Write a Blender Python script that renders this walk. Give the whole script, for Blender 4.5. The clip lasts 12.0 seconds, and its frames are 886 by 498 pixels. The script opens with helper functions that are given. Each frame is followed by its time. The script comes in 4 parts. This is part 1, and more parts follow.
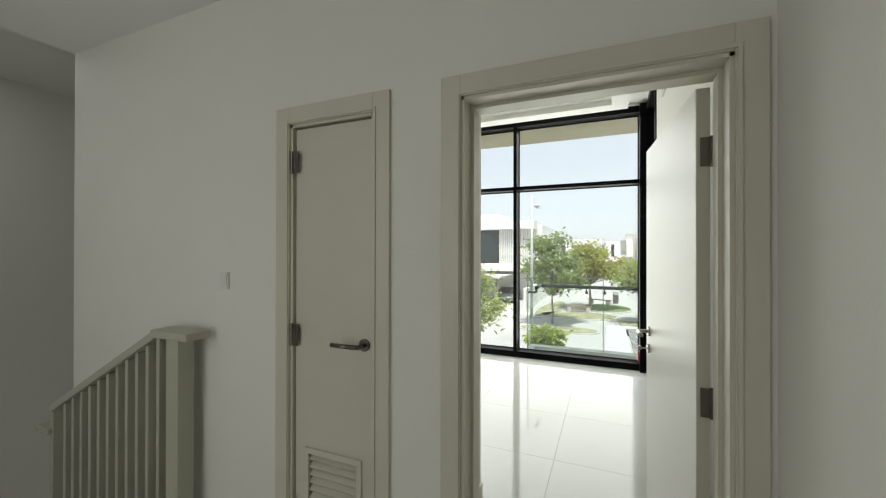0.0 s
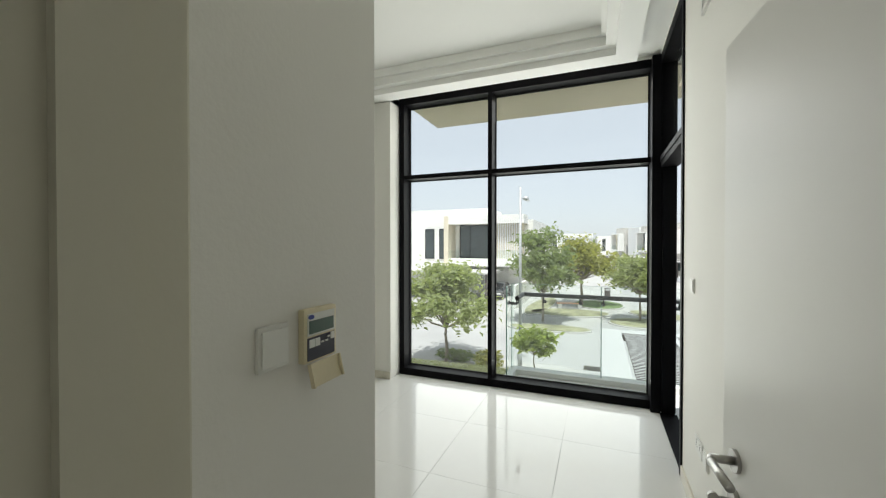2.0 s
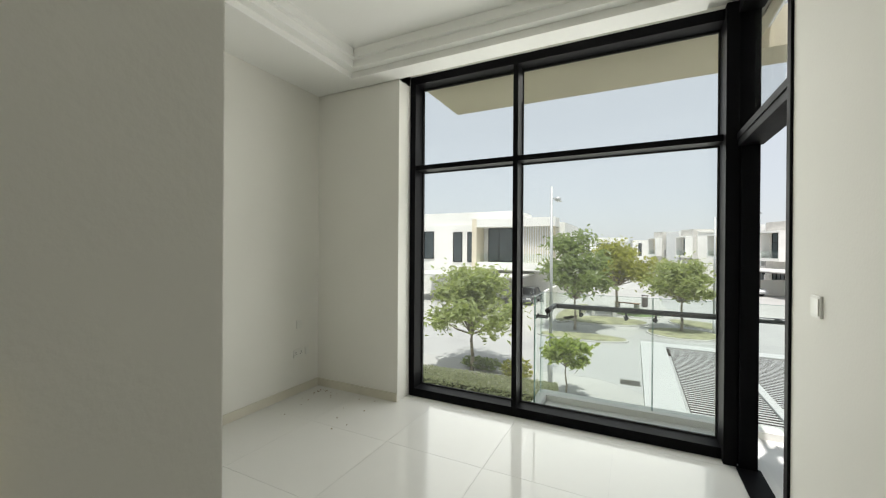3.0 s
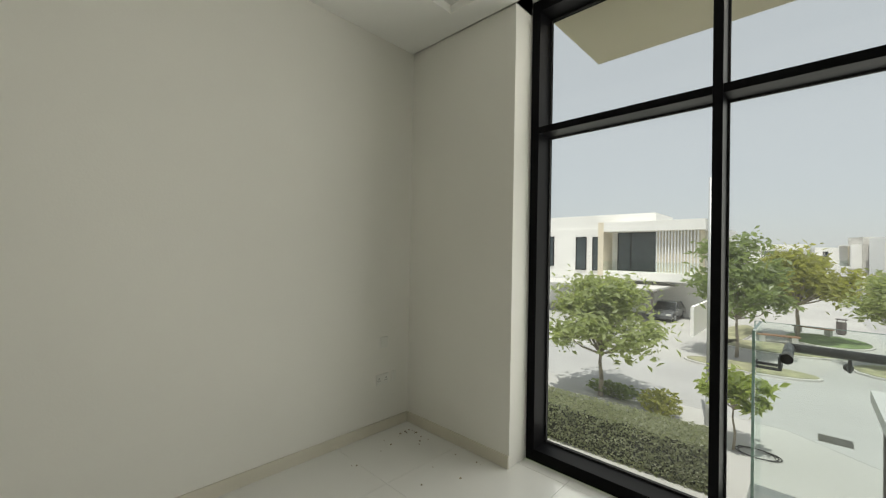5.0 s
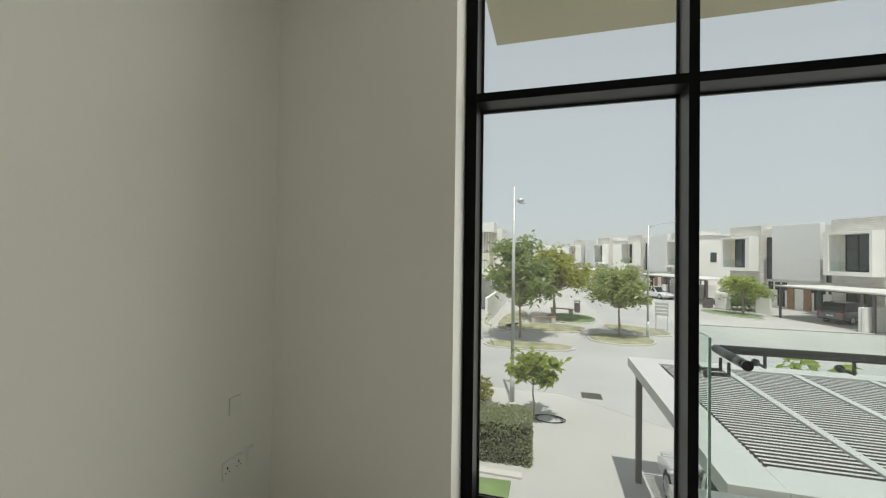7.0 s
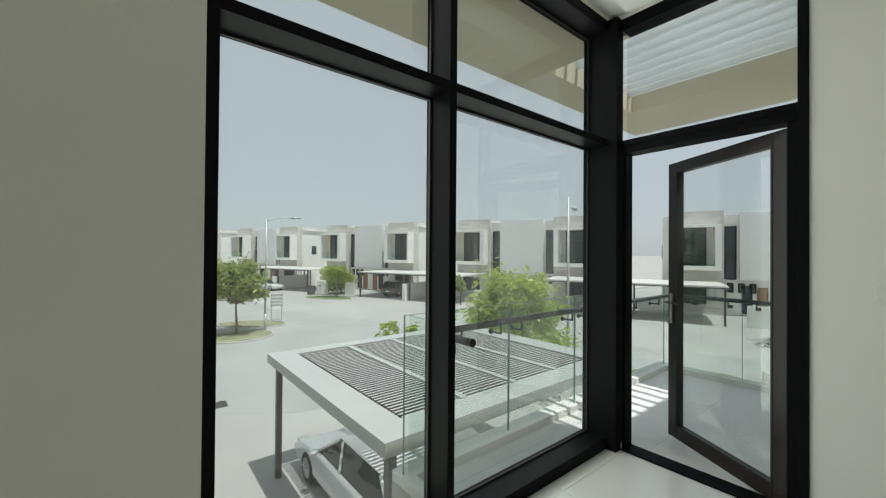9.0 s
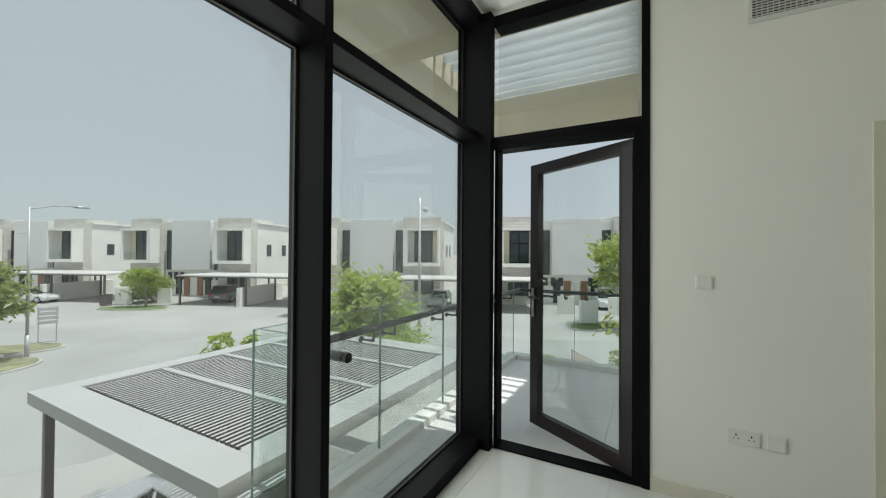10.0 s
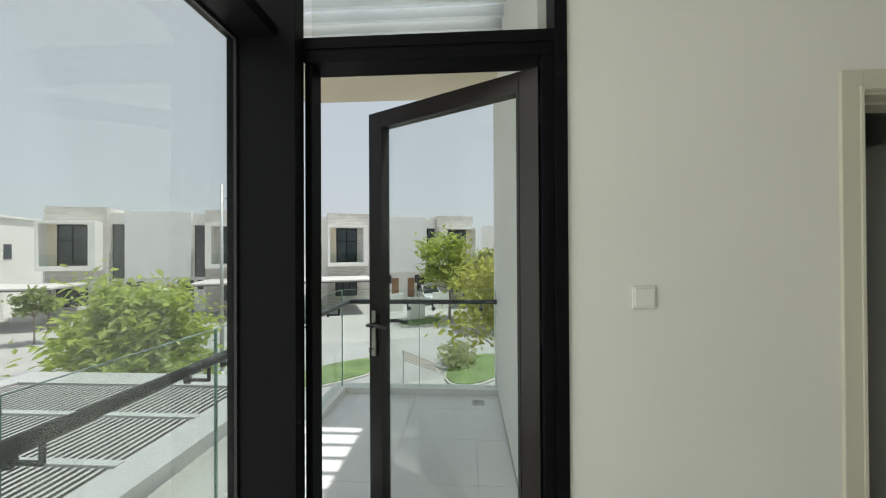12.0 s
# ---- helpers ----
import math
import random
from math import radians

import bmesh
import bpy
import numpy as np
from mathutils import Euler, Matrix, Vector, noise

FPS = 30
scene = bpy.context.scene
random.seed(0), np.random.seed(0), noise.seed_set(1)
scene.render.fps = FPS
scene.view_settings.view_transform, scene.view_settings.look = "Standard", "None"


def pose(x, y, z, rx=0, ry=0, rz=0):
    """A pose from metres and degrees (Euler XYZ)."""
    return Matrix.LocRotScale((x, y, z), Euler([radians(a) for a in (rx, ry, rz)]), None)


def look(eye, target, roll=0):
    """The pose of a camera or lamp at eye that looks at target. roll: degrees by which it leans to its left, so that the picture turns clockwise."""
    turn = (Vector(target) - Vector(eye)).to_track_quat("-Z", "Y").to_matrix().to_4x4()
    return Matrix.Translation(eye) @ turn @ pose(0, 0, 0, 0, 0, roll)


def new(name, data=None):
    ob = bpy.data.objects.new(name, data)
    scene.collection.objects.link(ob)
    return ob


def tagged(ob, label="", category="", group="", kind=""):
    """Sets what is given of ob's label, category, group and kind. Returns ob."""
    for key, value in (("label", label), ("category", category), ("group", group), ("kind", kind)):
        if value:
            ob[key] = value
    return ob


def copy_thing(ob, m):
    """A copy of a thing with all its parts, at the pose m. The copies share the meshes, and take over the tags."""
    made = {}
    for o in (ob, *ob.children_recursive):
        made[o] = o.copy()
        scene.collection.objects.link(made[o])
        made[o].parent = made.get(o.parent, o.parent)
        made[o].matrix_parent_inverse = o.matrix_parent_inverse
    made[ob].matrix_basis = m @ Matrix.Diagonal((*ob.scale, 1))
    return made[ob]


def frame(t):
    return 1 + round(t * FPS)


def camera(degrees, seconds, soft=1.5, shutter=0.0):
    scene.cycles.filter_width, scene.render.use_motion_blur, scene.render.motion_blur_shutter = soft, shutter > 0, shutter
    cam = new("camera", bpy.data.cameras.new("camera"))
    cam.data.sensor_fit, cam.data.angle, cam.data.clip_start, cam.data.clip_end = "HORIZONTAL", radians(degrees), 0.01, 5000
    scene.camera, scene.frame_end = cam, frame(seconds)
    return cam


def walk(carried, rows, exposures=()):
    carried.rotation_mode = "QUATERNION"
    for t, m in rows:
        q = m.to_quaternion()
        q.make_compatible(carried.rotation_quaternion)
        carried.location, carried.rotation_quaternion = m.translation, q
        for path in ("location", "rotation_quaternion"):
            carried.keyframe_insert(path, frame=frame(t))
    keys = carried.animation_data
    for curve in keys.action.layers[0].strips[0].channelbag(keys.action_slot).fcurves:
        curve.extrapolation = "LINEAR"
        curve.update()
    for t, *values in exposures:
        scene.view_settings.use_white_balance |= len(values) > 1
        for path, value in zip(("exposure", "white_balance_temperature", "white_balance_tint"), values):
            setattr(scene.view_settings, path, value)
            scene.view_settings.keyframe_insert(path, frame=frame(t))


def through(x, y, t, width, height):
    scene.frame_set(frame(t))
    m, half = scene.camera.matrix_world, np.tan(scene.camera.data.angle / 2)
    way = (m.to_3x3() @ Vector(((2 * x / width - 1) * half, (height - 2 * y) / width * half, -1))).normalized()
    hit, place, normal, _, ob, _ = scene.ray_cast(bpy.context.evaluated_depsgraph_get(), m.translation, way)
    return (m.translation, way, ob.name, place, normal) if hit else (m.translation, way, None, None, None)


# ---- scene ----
cam = camera(98.1, 12.0, soft=1.2)
PATH = [
    (0, (2.299, -5.315, 1.482), (1.511, -3.476, 1.489), 0.1),
    (0.5, (2.288, -5.013, 1.49), (1.505, -3.173, 1.487), 0.1),
    (1, (2.303, -4.714, 1.497), (1.533, -2.868, 1.492), 0.2),
    (1.5, (2.277, -4.41, 1.492), (1.53, -2.555, 1.495), -0.0),
    (2, (2.208, -4.067, 1.547), (1.458, -2.213, 1.525), -0.0),
    (2.5, (2.156, -3.734, 1.542), (1.383, -1.89, 1.522), -0.1),
    (3, (2.078, -3.413, 1.525), (1.19, -1.622, 1.52), 0.4),
    (3.5, (1.997, -3.104, 1.523), (0.923, -1.417, 1.521), 0.7),
    (3.7, (1.944, -3.004, 1.519), (0.809, -1.357, 1.516), 0.7),
    (5.3, (1.307, -2.337, 1.454), (-0.087, -0.902, 1.476), 1.1),
    (5.5, (1.19, -2.286, 1.465), (-0.186, -0.835, 1.487), 1.0),
    (5.8, (1.035, -2.233, 1.475), (-0.284, -0.73, 1.5), 1.0),
    (6, (0.925, -2.218, 1.471), (-0.324, -0.656, 1.496), 1.1),
    (6.5, (0.661, -2.177, 1.476), (-0.285, -0.416, 1.506), 1.0),
    (7, (0.45, -2.065, 1.481), (-0.081, -0.137, 1.511), 0.8),
    (7.5, (0.237, -1.972, 1.483), (0.161, 0.027, 1.514), 0.7),
    (7.7, (0.154, -1.931, 1.491), (0.295, 0.063, 1.519), 0.6),
    (9.3, (-0.177, -1.389, 1.49), (1.262, 0.0, 1.508), 0.3),
    (9.5, (-0.148, -1.32, 1.475), (1.397, -0.05, 1.494), 0.2),
    (10, (-0.013, -1.144, 1.465), (1.741, -0.182, 1.487), 0.4),
    (10.5, (0.201, -0.968, 1.479), (2.088, -0.304, 1.493), 0.1),
    (11, (0.512, -0.869, 1.464), (2.472, -0.468, 1.477), -0.1),
    (11.5, (0.876, -0.807, 1.48), (2.864, -0.597, 1.491), -0.3),
    (12, (1.218, -0.731, 1.484), (3.214, -0.61, 1.496), -0.3),
]
walk(cam, [(t, look(eye, target, roll)) for t, eye, target, roll in PATH],
     exposures=[(0, 1.15, 6300, 9), (0.6, 1.05, 6330, 9), (1.5, 0.98, 6250, 10), (2.5, 0.9, 6200, 10), (3.7, 0.68, 6650, 11), (5.5, 0.53, 6500, 9), (7.5, 0.46, 6430, 8), (9.5, 0.32, 6130, 4), (10.6, 0.42, 6180, 6), (12, 0.5, 6280, 7)])
# ---- light ----
world = bpy.data.worlds.new("sky")
scene.world = world
world.use_nodes = True
wn = world.node_tree.nodes
sky = wn.new("ShaderNodeTexSky")
sky.sky_type = "NISHITA"
sky.sun_disc = False
sky.sun_elevation = radians(70)
sky.sun_rotation = radians(168)
sky.altitude = 0
sky.air_density = 1.0
sky.dust_density = 1.5
sky.ozone_density = 1.0
wn["Background"].inputs["Strength"].default_value = 0.13
haze = wn.new("ShaderNodeMix")
haze.data_type = "RGBA"
haze.inputs["Factor"].default_value = 0.88
haze.inputs["B"].default_value = (3.2, 3.3, 3.36, 1)
world.node_tree.links.new(sky.outputs["Color"], haze.inputs["A"])
world.node_tree.links.new(haze.outputs["Result"], wn["Background"].inputs["Color"])

sun = new("sun", bpy.data.lights.new("sun", "SUN"))
sun.data.energy, sun.data.angle, sun.data.color = 2.8, radians(0.6), (1.0, 0.96, 0.9)
sun.matrix_world = look((0.2, -0.85, 2.75), (0, 0, 0))


def light_panel(name, eye, target, w, h, watts, tone=(1.0, 0.975, 0.92)):
    """Area lamp: daylight at the glazed opening, added fill in hall and stairwell."""
    lamp = new(name, bpy.data.lights.new(name, "AREA"))
    lamp.data.shape, lamp.data.size, lamp.data.size_y = "RECTANGLE", w, h
    lamp.data.energy, lamp.data.color = watts, tone
    lamp.matrix_world = look(eye, target)
    return lamp


light_panel("window_daylight", (1.35, 0.205, 1.65), (1.35, -1, 1.6), 2.5, 3.0, 31, (1.0, 0.975, 0.885))
# fill lamp added under the closed stairwell ceiling, which has no skylight
light_panel("stairwell_fill", (-1.8, -5.2, 3.0), (-1.8, -5.2, 0), 1.5, 2.6, 3)
# fill lamp added out of view to brighten the hall walls
light_panel("hall_fill", (0.9, -7.12, 1.5), (1.4, -5, 1.4), 2.6, 2.2, 13)


# ---- materials ----
def mat(name, colour, rough=0.6, vary=0.06, scale=3.0, fine=60.0, bump=0.05, metal=0.0, spec=0.5, island=0.0, dirt=None, coat=0.0):
    m = bpy.data.materials.new(name)
    m.use_nodes = True
    n, l = m.node_tree.nodes, m.node_tree.links
    b = n["Principled BSDF"]
    co = n.new("ShaderNodeTexCoord")
    big, small = n.new("ShaderNodeTexNoise"), n.new("ShaderNodeTexNoise")
    big.inputs["Scale"].default_value, big.inputs["Detail"].default_value = scale, 5
    small.inputs["Scale"].default_value, small.inputs["Detail"].default_value = fine, 3
    for t in (big, small):
        l.new(co.outputs["Object"], t.inputs["Vector"])
    mix = n.new("ShaderNodeMix")
    mix.data_type = "RGBA"
    low = [c * (1 - vary) for c in colour] if dirt is None else dirt
    mix.inputs["A"].default_value = (*low, 1)
    mix.inputs["B"].default_value = (*[min(1, c * (1 + vary)) for c in colour], 1)
    fac = n.new("ShaderNodeMath")
    fac.operation = "MULTIPLY_ADD"
    fac.inputs[1].default_value, fac.inputs[2].default_value = 0.35, 0.0
    l.new(small.outputs["Fac"], fac.inputs[0])
    add = n.new("ShaderNodeMath")
    add.operation = "ADD"
    add.use_clamp = True
    ramp = n.new("ShaderNodeMapRange")
    ramp.inputs["From Min"].default_value, ramp.inputs["From Max"].default_value = 0.35, 0.65
    ramp.inputs["To Max"].default_value = 0.75
    l.new(big.outputs["Fac"], ramp.inputs["Value"])
    l.new(ramp.outputs["Result"], add.inputs[0])
    l.new(fac.outputs[0], add.inputs[1])
    l.new(add.outputs[0], mix.inputs["Factor"])
    out = mix.outputs["Result"]
    if island:
        geo, oi = n.new("ShaderNodeNewGeometry"), n.new("ShaderNodeObjectInfo")
        s = n.new("ShaderNodeMath")
        s.operation = "ADD"
        l.new(geo.outputs["Random Per Island"], s.inputs[0])
        l.new(oi.outputs["Random"], s.inputs[1])
        w = n.new("ShaderNodeMapRange")
        w.inputs["From Max"].default_value = 2
        w.inputs["To Min"].default_value, w.inputs["To Max"].default_value = 1 - island, 1 + island
        l.new(s.outputs[0], w.inputs["Value"])
        hs = n.new("ShaderNodeHueSaturation")
        l.new(w.outputs["Result"], hs.inputs["Value"])
        l.new(out, hs.inputs["Color"])
        out = hs.outputs["Color"]
    l.new(out, b.inputs["Base Color"])
    rr = n.new("ShaderNodeMapRange")
    rr.inputs["To Min"].default_value, rr.inputs["To Max"].default_value = rough * 0.85, min(1, rough * 1.15)
    l.new(big.outputs["Fac"], rr.inputs["Value"])
    l.new(rr.outputs["Result"], b.inputs["Roughness"])
    b.inputs["Metallic"].default_value = metal
    b.inputs["Specular IOR Level"].default_value = spec
    b.inputs["Coat Weight"].default_value = coat
    if bump:
        bp = n.new("ShaderNodeBump")
        bp.inputs["Strength"].default_value, bp.inputs["Distance"].default_value = bump, 0.01
        l.new(small.outputs["Fac"], bp.inputs["Height"])
        l.new(bp.outputs["Normal"], b.inputs["Normal"])
    return m


def glass_mat(name, tint, gloss=1.0, rough=0.0, veil=0.0):
    m = bpy.data.materials.new(name)
    m.use_nodes = True
    n, l = m.node_tree.nodes, m.node_tree.links
    n.clear()
    out, mix = n.new("ShaderNodeOutputMaterial"), n.new("ShaderNodeMixShader")
    tr, gl, fr = n.new("ShaderNodeBsdfTransparent"), n.new("ShaderNodeBsdfGlossy"), n.new("ShaderNodeFresnel")
    tr.inputs["Color"].default_value = (*tint, 1)
    gl.inputs["Roughness"].default_value = rough
    fr.inputs["IOR"].default_value = 1.45
    k = n.new("ShaderNodeMath")
    k.operation = "MULTIPLY"
    k.inputs[1].default_value = gloss
    l.new(fr.outputs[0], k.inputs[0])
    l.new(k.outputs[0], mix.inputs[0])
    l.new(tr.outputs[0], mix.inputs[1])
    l.new(gl.outputs[0], mix.inputs[2])
    last = mix
    # thin whitish veil mixed in to wash out the view through the pane
    if veil:
        film, tl = n.new("ShaderNodeMixShader"), n.new("ShaderNodeBsdfTranslucent")
        tl.inputs["Color"].default_value = (0.85, 0.85, 0.82, 1)
        co, nz, dm = n.new("ShaderNodeTexCoord"), n.new("ShaderNodeTexNoise"), n.new("ShaderNodeMapRange")
        nz.inputs["Scale"].default_value = 2.5
        l.new(co.outputs["Object"], nz.inputs["Vector"])
        dm.inputs["To Min"].default_value, dm.inputs["To Max"].default_value = veil * 0.6, veil * 1.4
        l.new(nz.outputs["Fac"], dm.inputs["Value"])
        l.new(dm.outputs["Result"], film.inputs[0])
        l.new(mix.outputs[0], film.inputs[1])
        l.new(tl.outputs[0], film.inputs[2])
        last = film
    l.new(last.outputs[0], out.inputs[0])
    return m


def leaf_mat(name, colour, island=0.35, through=None, share=0.58):
    m = mat(name, colour, 0.34, 0.2, 1.5, 30, 0.0, island=island)
    n, l = m.node_tree.nodes, m.node_tree.links
    b = n["Principled BSDF"]
    tl, mx = n.new("ShaderNodeBsdfTranslucent"), n.new("ShaderNodeMixShader")
    tl.inputs["Color"].default_value = (*(through or (colour[0] * 1.6, colour[1] * 1.6, colour[2])), 1)
    mx.inputs[0].default_value = share
    l.new(b.outputs[0], mx.inputs[1])
    l.new(tl.outputs[0], mx.inputs[2])
    l.new(mx.outputs[0], n["Material Output"].inputs[0])
    return m


def stone_mat(name, a, b_, mortar):
    m = mat(name, a, 0.85, 0.1, 2, 25, 0.3)
    n, l = m.node_tree.nodes, m.node_tree.links
    co = n.new("ShaderNodeTexCoord")
    sp, cb, ad = n.new("ShaderNodeSeparateXYZ"), n.new("ShaderNodeCombineXYZ"), n.new("ShaderNodeMath")
    br = n.new("ShaderNodeTexBrick")
    l.new(co.outputs["Object"], sp.inputs[0])
    l.new(sp.outputs["X"], ad.inputs[0])
    l.new(sp.outputs["Y"], ad.inputs[1])
    l.new(ad.outputs[0], cb.inputs["X"])
    l.new(sp.outputs["Z"], cb.inputs["Y"])
    l.new(cb.outputs[0], br.inputs["Vector"])
    br.inputs["Color1"].default_value, br.inputs["Color2"].default_value = (*a, 1), (*b_, 1)
    br.inputs["Mortar"].default_value = (*mortar, 1)
    br.inputs["Scale"].default_value = 1.0
    br.inputs["Brick Width"].default_value, br.inputs["Row Height"].default_value = 0.55, 0.14
    br.inputs["Mortar Size"].default_value, br.inputs["Bias"].default_value = 0.012, 0.0
    l.new(br.outputs["Color"], n["Principled BSDF"].inputs["Base Color"])
    return m


M_WALL = mat("painted_plaster", (0.74, 0.73, 0.68), 0.7, 0.03, 0.8, 90, 0.06)
M_HALL = mat("hall_paint", (0.74, 0.73, 0.68), 0.7, 0.03, 0.9, 90, 0.06)
M_CEIL = mat("ceiling_paint", (0.82, 0.82, 0.79), 0.8, 0.02, 0.7, 70, 0.04)
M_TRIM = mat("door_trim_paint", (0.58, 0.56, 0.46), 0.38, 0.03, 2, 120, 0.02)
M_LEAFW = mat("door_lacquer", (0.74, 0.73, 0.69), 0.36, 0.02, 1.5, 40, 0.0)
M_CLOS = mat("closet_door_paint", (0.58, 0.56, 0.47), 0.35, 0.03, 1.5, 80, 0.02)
M_TILE = mat("polished_tile", (0.68, 0.68, 0.655), 0.07, 0.02, 1.2, 12, 0.0, island=0.015)
M_GROUT = mat("tile_grout", (0.6, 0.6, 0.58), 0.8, 0.1, 20, 90, 0.1)
M_BASE = mat("baseboard_tile", (0.6, 0.57, 0.48), 0.3, 0.05, 3, 60, 0.02)
M_ALU = mat("black_aluminium", (0.006, 0.006, 0.007), 0.5, 0.15, 6, 150, 0.03, spec=0.05)
M_ALUB = mat("brown_aluminium", (0.02, 0.016, 0.015), 0.38, 0.12, 6, 150, 0.03, spec=0.3)
M_GASK = mat("rubber_gasket", (0.02, 0.02, 0.02), 0.7, 0.1, 20, 150, 0.03)
M_GLASS = glass_mat("window_glass", (0.95, 0.965, 0.955), 0.13, veil=0.009)
M_BGLASS = glass_mat("balustrade_glass", (0.945, 0.975, 0.962), 0.09)
M_GEDGE = mat("glass_edge", (0.2, 0.34, 0.29), 0.15, 0.1, 10, 50, 0.0)
M_RAIL = mat("dark_handrail", (0.06, 0.07, 0.07), 0.38, 0.08, 3, 30, 0.0, metal=0.3)
M_STEEL = mat("brushed_steel", (0.42, 0.41, 0.39), 0.3, 0.1, 10, 200, 0.02, metal=1.0)
M_BRASS = mat("dark_hinge_steel", (0.16, 0.15, 0.13), 0.35, 0.15, 12, 150, 0.02, metal=0.9)
M_PLAST = mat("white_plastic", (0.7, 0.7, 0.66), 0.35, 0.02, 6, 120, 0.01)
M_YELL = mat("aged_plastic", (0.68, 0.61, 0.42), 0.4, 0.06, 10, 120, 0.02)
M_DARK = mat("navy_keypad", (0.02, 0.022, 0.04), 0.4, 0.1, 20, 100, 0.01)
M_LCD = mat("grey_green_display", (0.07, 0.12, 0.1), 0.12, 0.1, 15, 60, 0.0)
M_BLUE = mat("blue_badge", (0.02, 0.05, 0.3), 0.3, 0.05, 20, 80, 0.0)
M_RED = mat("red_tag", (0.5, 0.02, 0.03), 0.35, 0.1, 20, 80, 0.0)
M_VENT = mat("vent_metal", (0.6, 0.6, 0.57), 0.4, 0.05, 8, 100, 0.02)
M_BLACK = mat("dark_void", (0.01, 0.01, 0.01), 0.9, 0.1, 8, 60, 0.0)
M_STAIR = mat("balustrade_paint", (0.43, 0.43, 0.35), 0.45, 0.05, 3, 80, 0.03)
M_WOOD = mat("stair_nosing", (0.12, 0.07, 0.04), 0.5, 0.2, 5, 60, 0.1)
M_STUCCO = mat("sand_stucco", (0.7, 0.63, 0.49), 0.85, 0.06, 1.0, 60, 0.2)
M_WHITE = mat("white_render", (0.82, 0.81, 0.77), 0.8, 0.05, 0.6, 40, 0.15)
M_SLAT = leaf_mat("translucent_louvre", (0.8, 0.8, 0.8), 0.02, (0.9, 0.92, 0.93), 0.7)
M_LOUV = mat("white_louvre", (0.82, 0.82, 0.82), 0.4, 0.03, 3, 80, 0.02)
M_BTILE = mat("balcony_tile", (0.78, 0.77, 0.75), 0.4, 0.07, 2, 50, 0.05, island=0.03)
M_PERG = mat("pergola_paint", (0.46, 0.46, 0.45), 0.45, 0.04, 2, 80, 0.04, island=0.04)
# also darkens the slat sides, for the shade in the gaps
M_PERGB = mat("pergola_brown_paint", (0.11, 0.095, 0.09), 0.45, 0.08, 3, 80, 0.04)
M_GROUND = mat("pale_paving", (0.4, 0.395, 0.375), 0.85, 0.1, 0.25, 8, 0.2)
M_ROAD = mat("sunlit_asphalt", (0.36, 0.36, 0.35), 0.85, 0.1, 0.35, 14, 0.25)
M_KERB = mat("kerb_concrete", (0.48, 0.47, 0.44), 0.8, 0.08, 1, 30, 0.1)
M_GRASS = mat("lawn_green", (0.14, 0.2, 0.075), 0.9, 0.3, 1.2, 40, 0.6)
M_DRY = mat("planted_bed", (0.25, 0.25, 0.15), 0.95, 0.4, 1.5, 20, 0.6)
M_PLANK = mat("facade_board", (0.82, 0.82, 0.8), 0.7, 0.03, 0.5, 20, 0.05, island=0.03)
M_STONE = stone_mat("ledge_stone", (0.74, 0.72, 0.67), (0.58, 0.56, 0.51), (0.4, 0.38, 0.35))
M_DGLASS = mat("far_window_glass", (0.04, 0.055, 0.06), 0.08, 0.2, 0.8, 6, 0.0)
M_BARK = mat("bark", (0.3, 0.26, 0.2), 0.9, 0.2, 6, 50, 0.5)
M_PERGT = mat("carport_canvas", (0.6, 0.59, 0.56), 0.6, 0.04, 1, 30, 0.05)
M_LEAF1 = leaf_mat("broad_leaf", (0.27, 0.31, 0.15), 0.65)
M_LEAF2 = leaf_mat("dark_leaf", (0.2, 0.25, 0.12), 0.65)
M_LEAF3 = leaf_mat("yellow_leaf", (0.31, 0.32, 0.11), 0.5)
M_LEAF4 = leaf_mat("bright_leaf", (0.31, 0.37, 0.12), 0.6)
M_HEDGE = leaf_mat("hedge_leaf", (0.27, 0.29, 0.2), 0.6)
# near-black green puts the shade between hedge leaves into colour
M_HSHADE = mat("hedge_core_shade", (0.05, 0.055, 0.035), 0.9, 0.3, 6, 40, 0.4)
M_CARW = mat("white_car_paint", (0.7, 0.71, 0.72), 0.2, 0.02, 2, 40, 0.0, coat=0.8)
M_CARG = mat("grey_car_paint", (0.13, 0.14, 0.15), 0.25, 0.04, 2, 40, 0.0, metal=0.4, coat=0.8)
M_CGLASS = mat("car_glass", (0.015, 0.018, 0.02), 0.06, 0.1, 3, 20, 0.0)
M_TYRE = mat("tyre_rubber", (0.02, 0.02, 0.02), 0.8, 0.1, 10, 60, 0.1)
M_RIM = mat("alloy_rim", (0.45, 0.45, 0.46), 0.3, 0.06, 8, 60, 0.0, metal=0.9)
M_LAMPL = mat("lamp_lens", (0.6, 0.6, 0.58), 0.15, 0.05, 8, 40, 0.0)
M_TERRA = mat("timber_door", (0.28, 0.15, 0.08), 0.5, 0.2, 3, 40, 0.1)
M_GALV = mat("galvanised_pole", (0.5, 0.51, 0.51), 0.45, 0.06, 3, 60, 0.03, metal=0.3)


# ---- mesh helpers ----
def box(bm, x0, y0, z0, x1, y1, z1):
    v = bmesh.ops.create_cube(bm, size=1.0)["verts"]
    for p in v:
        p.co = Vector((x0 + (p.co.x + 0.5) * (x1 - x0), y0 + (p.co.y + 0.5) * (y1 - y0), z0 + (p.co.z + 0.5) * (z1 - z0)))
    return v


def soft(bm, w=0.004, seg=2):
    bmesh.ops.bevel(bm, geom=list(bm.edges), offset=w, segments=seg, affect="EDGES", profile=0.7)
    return bm


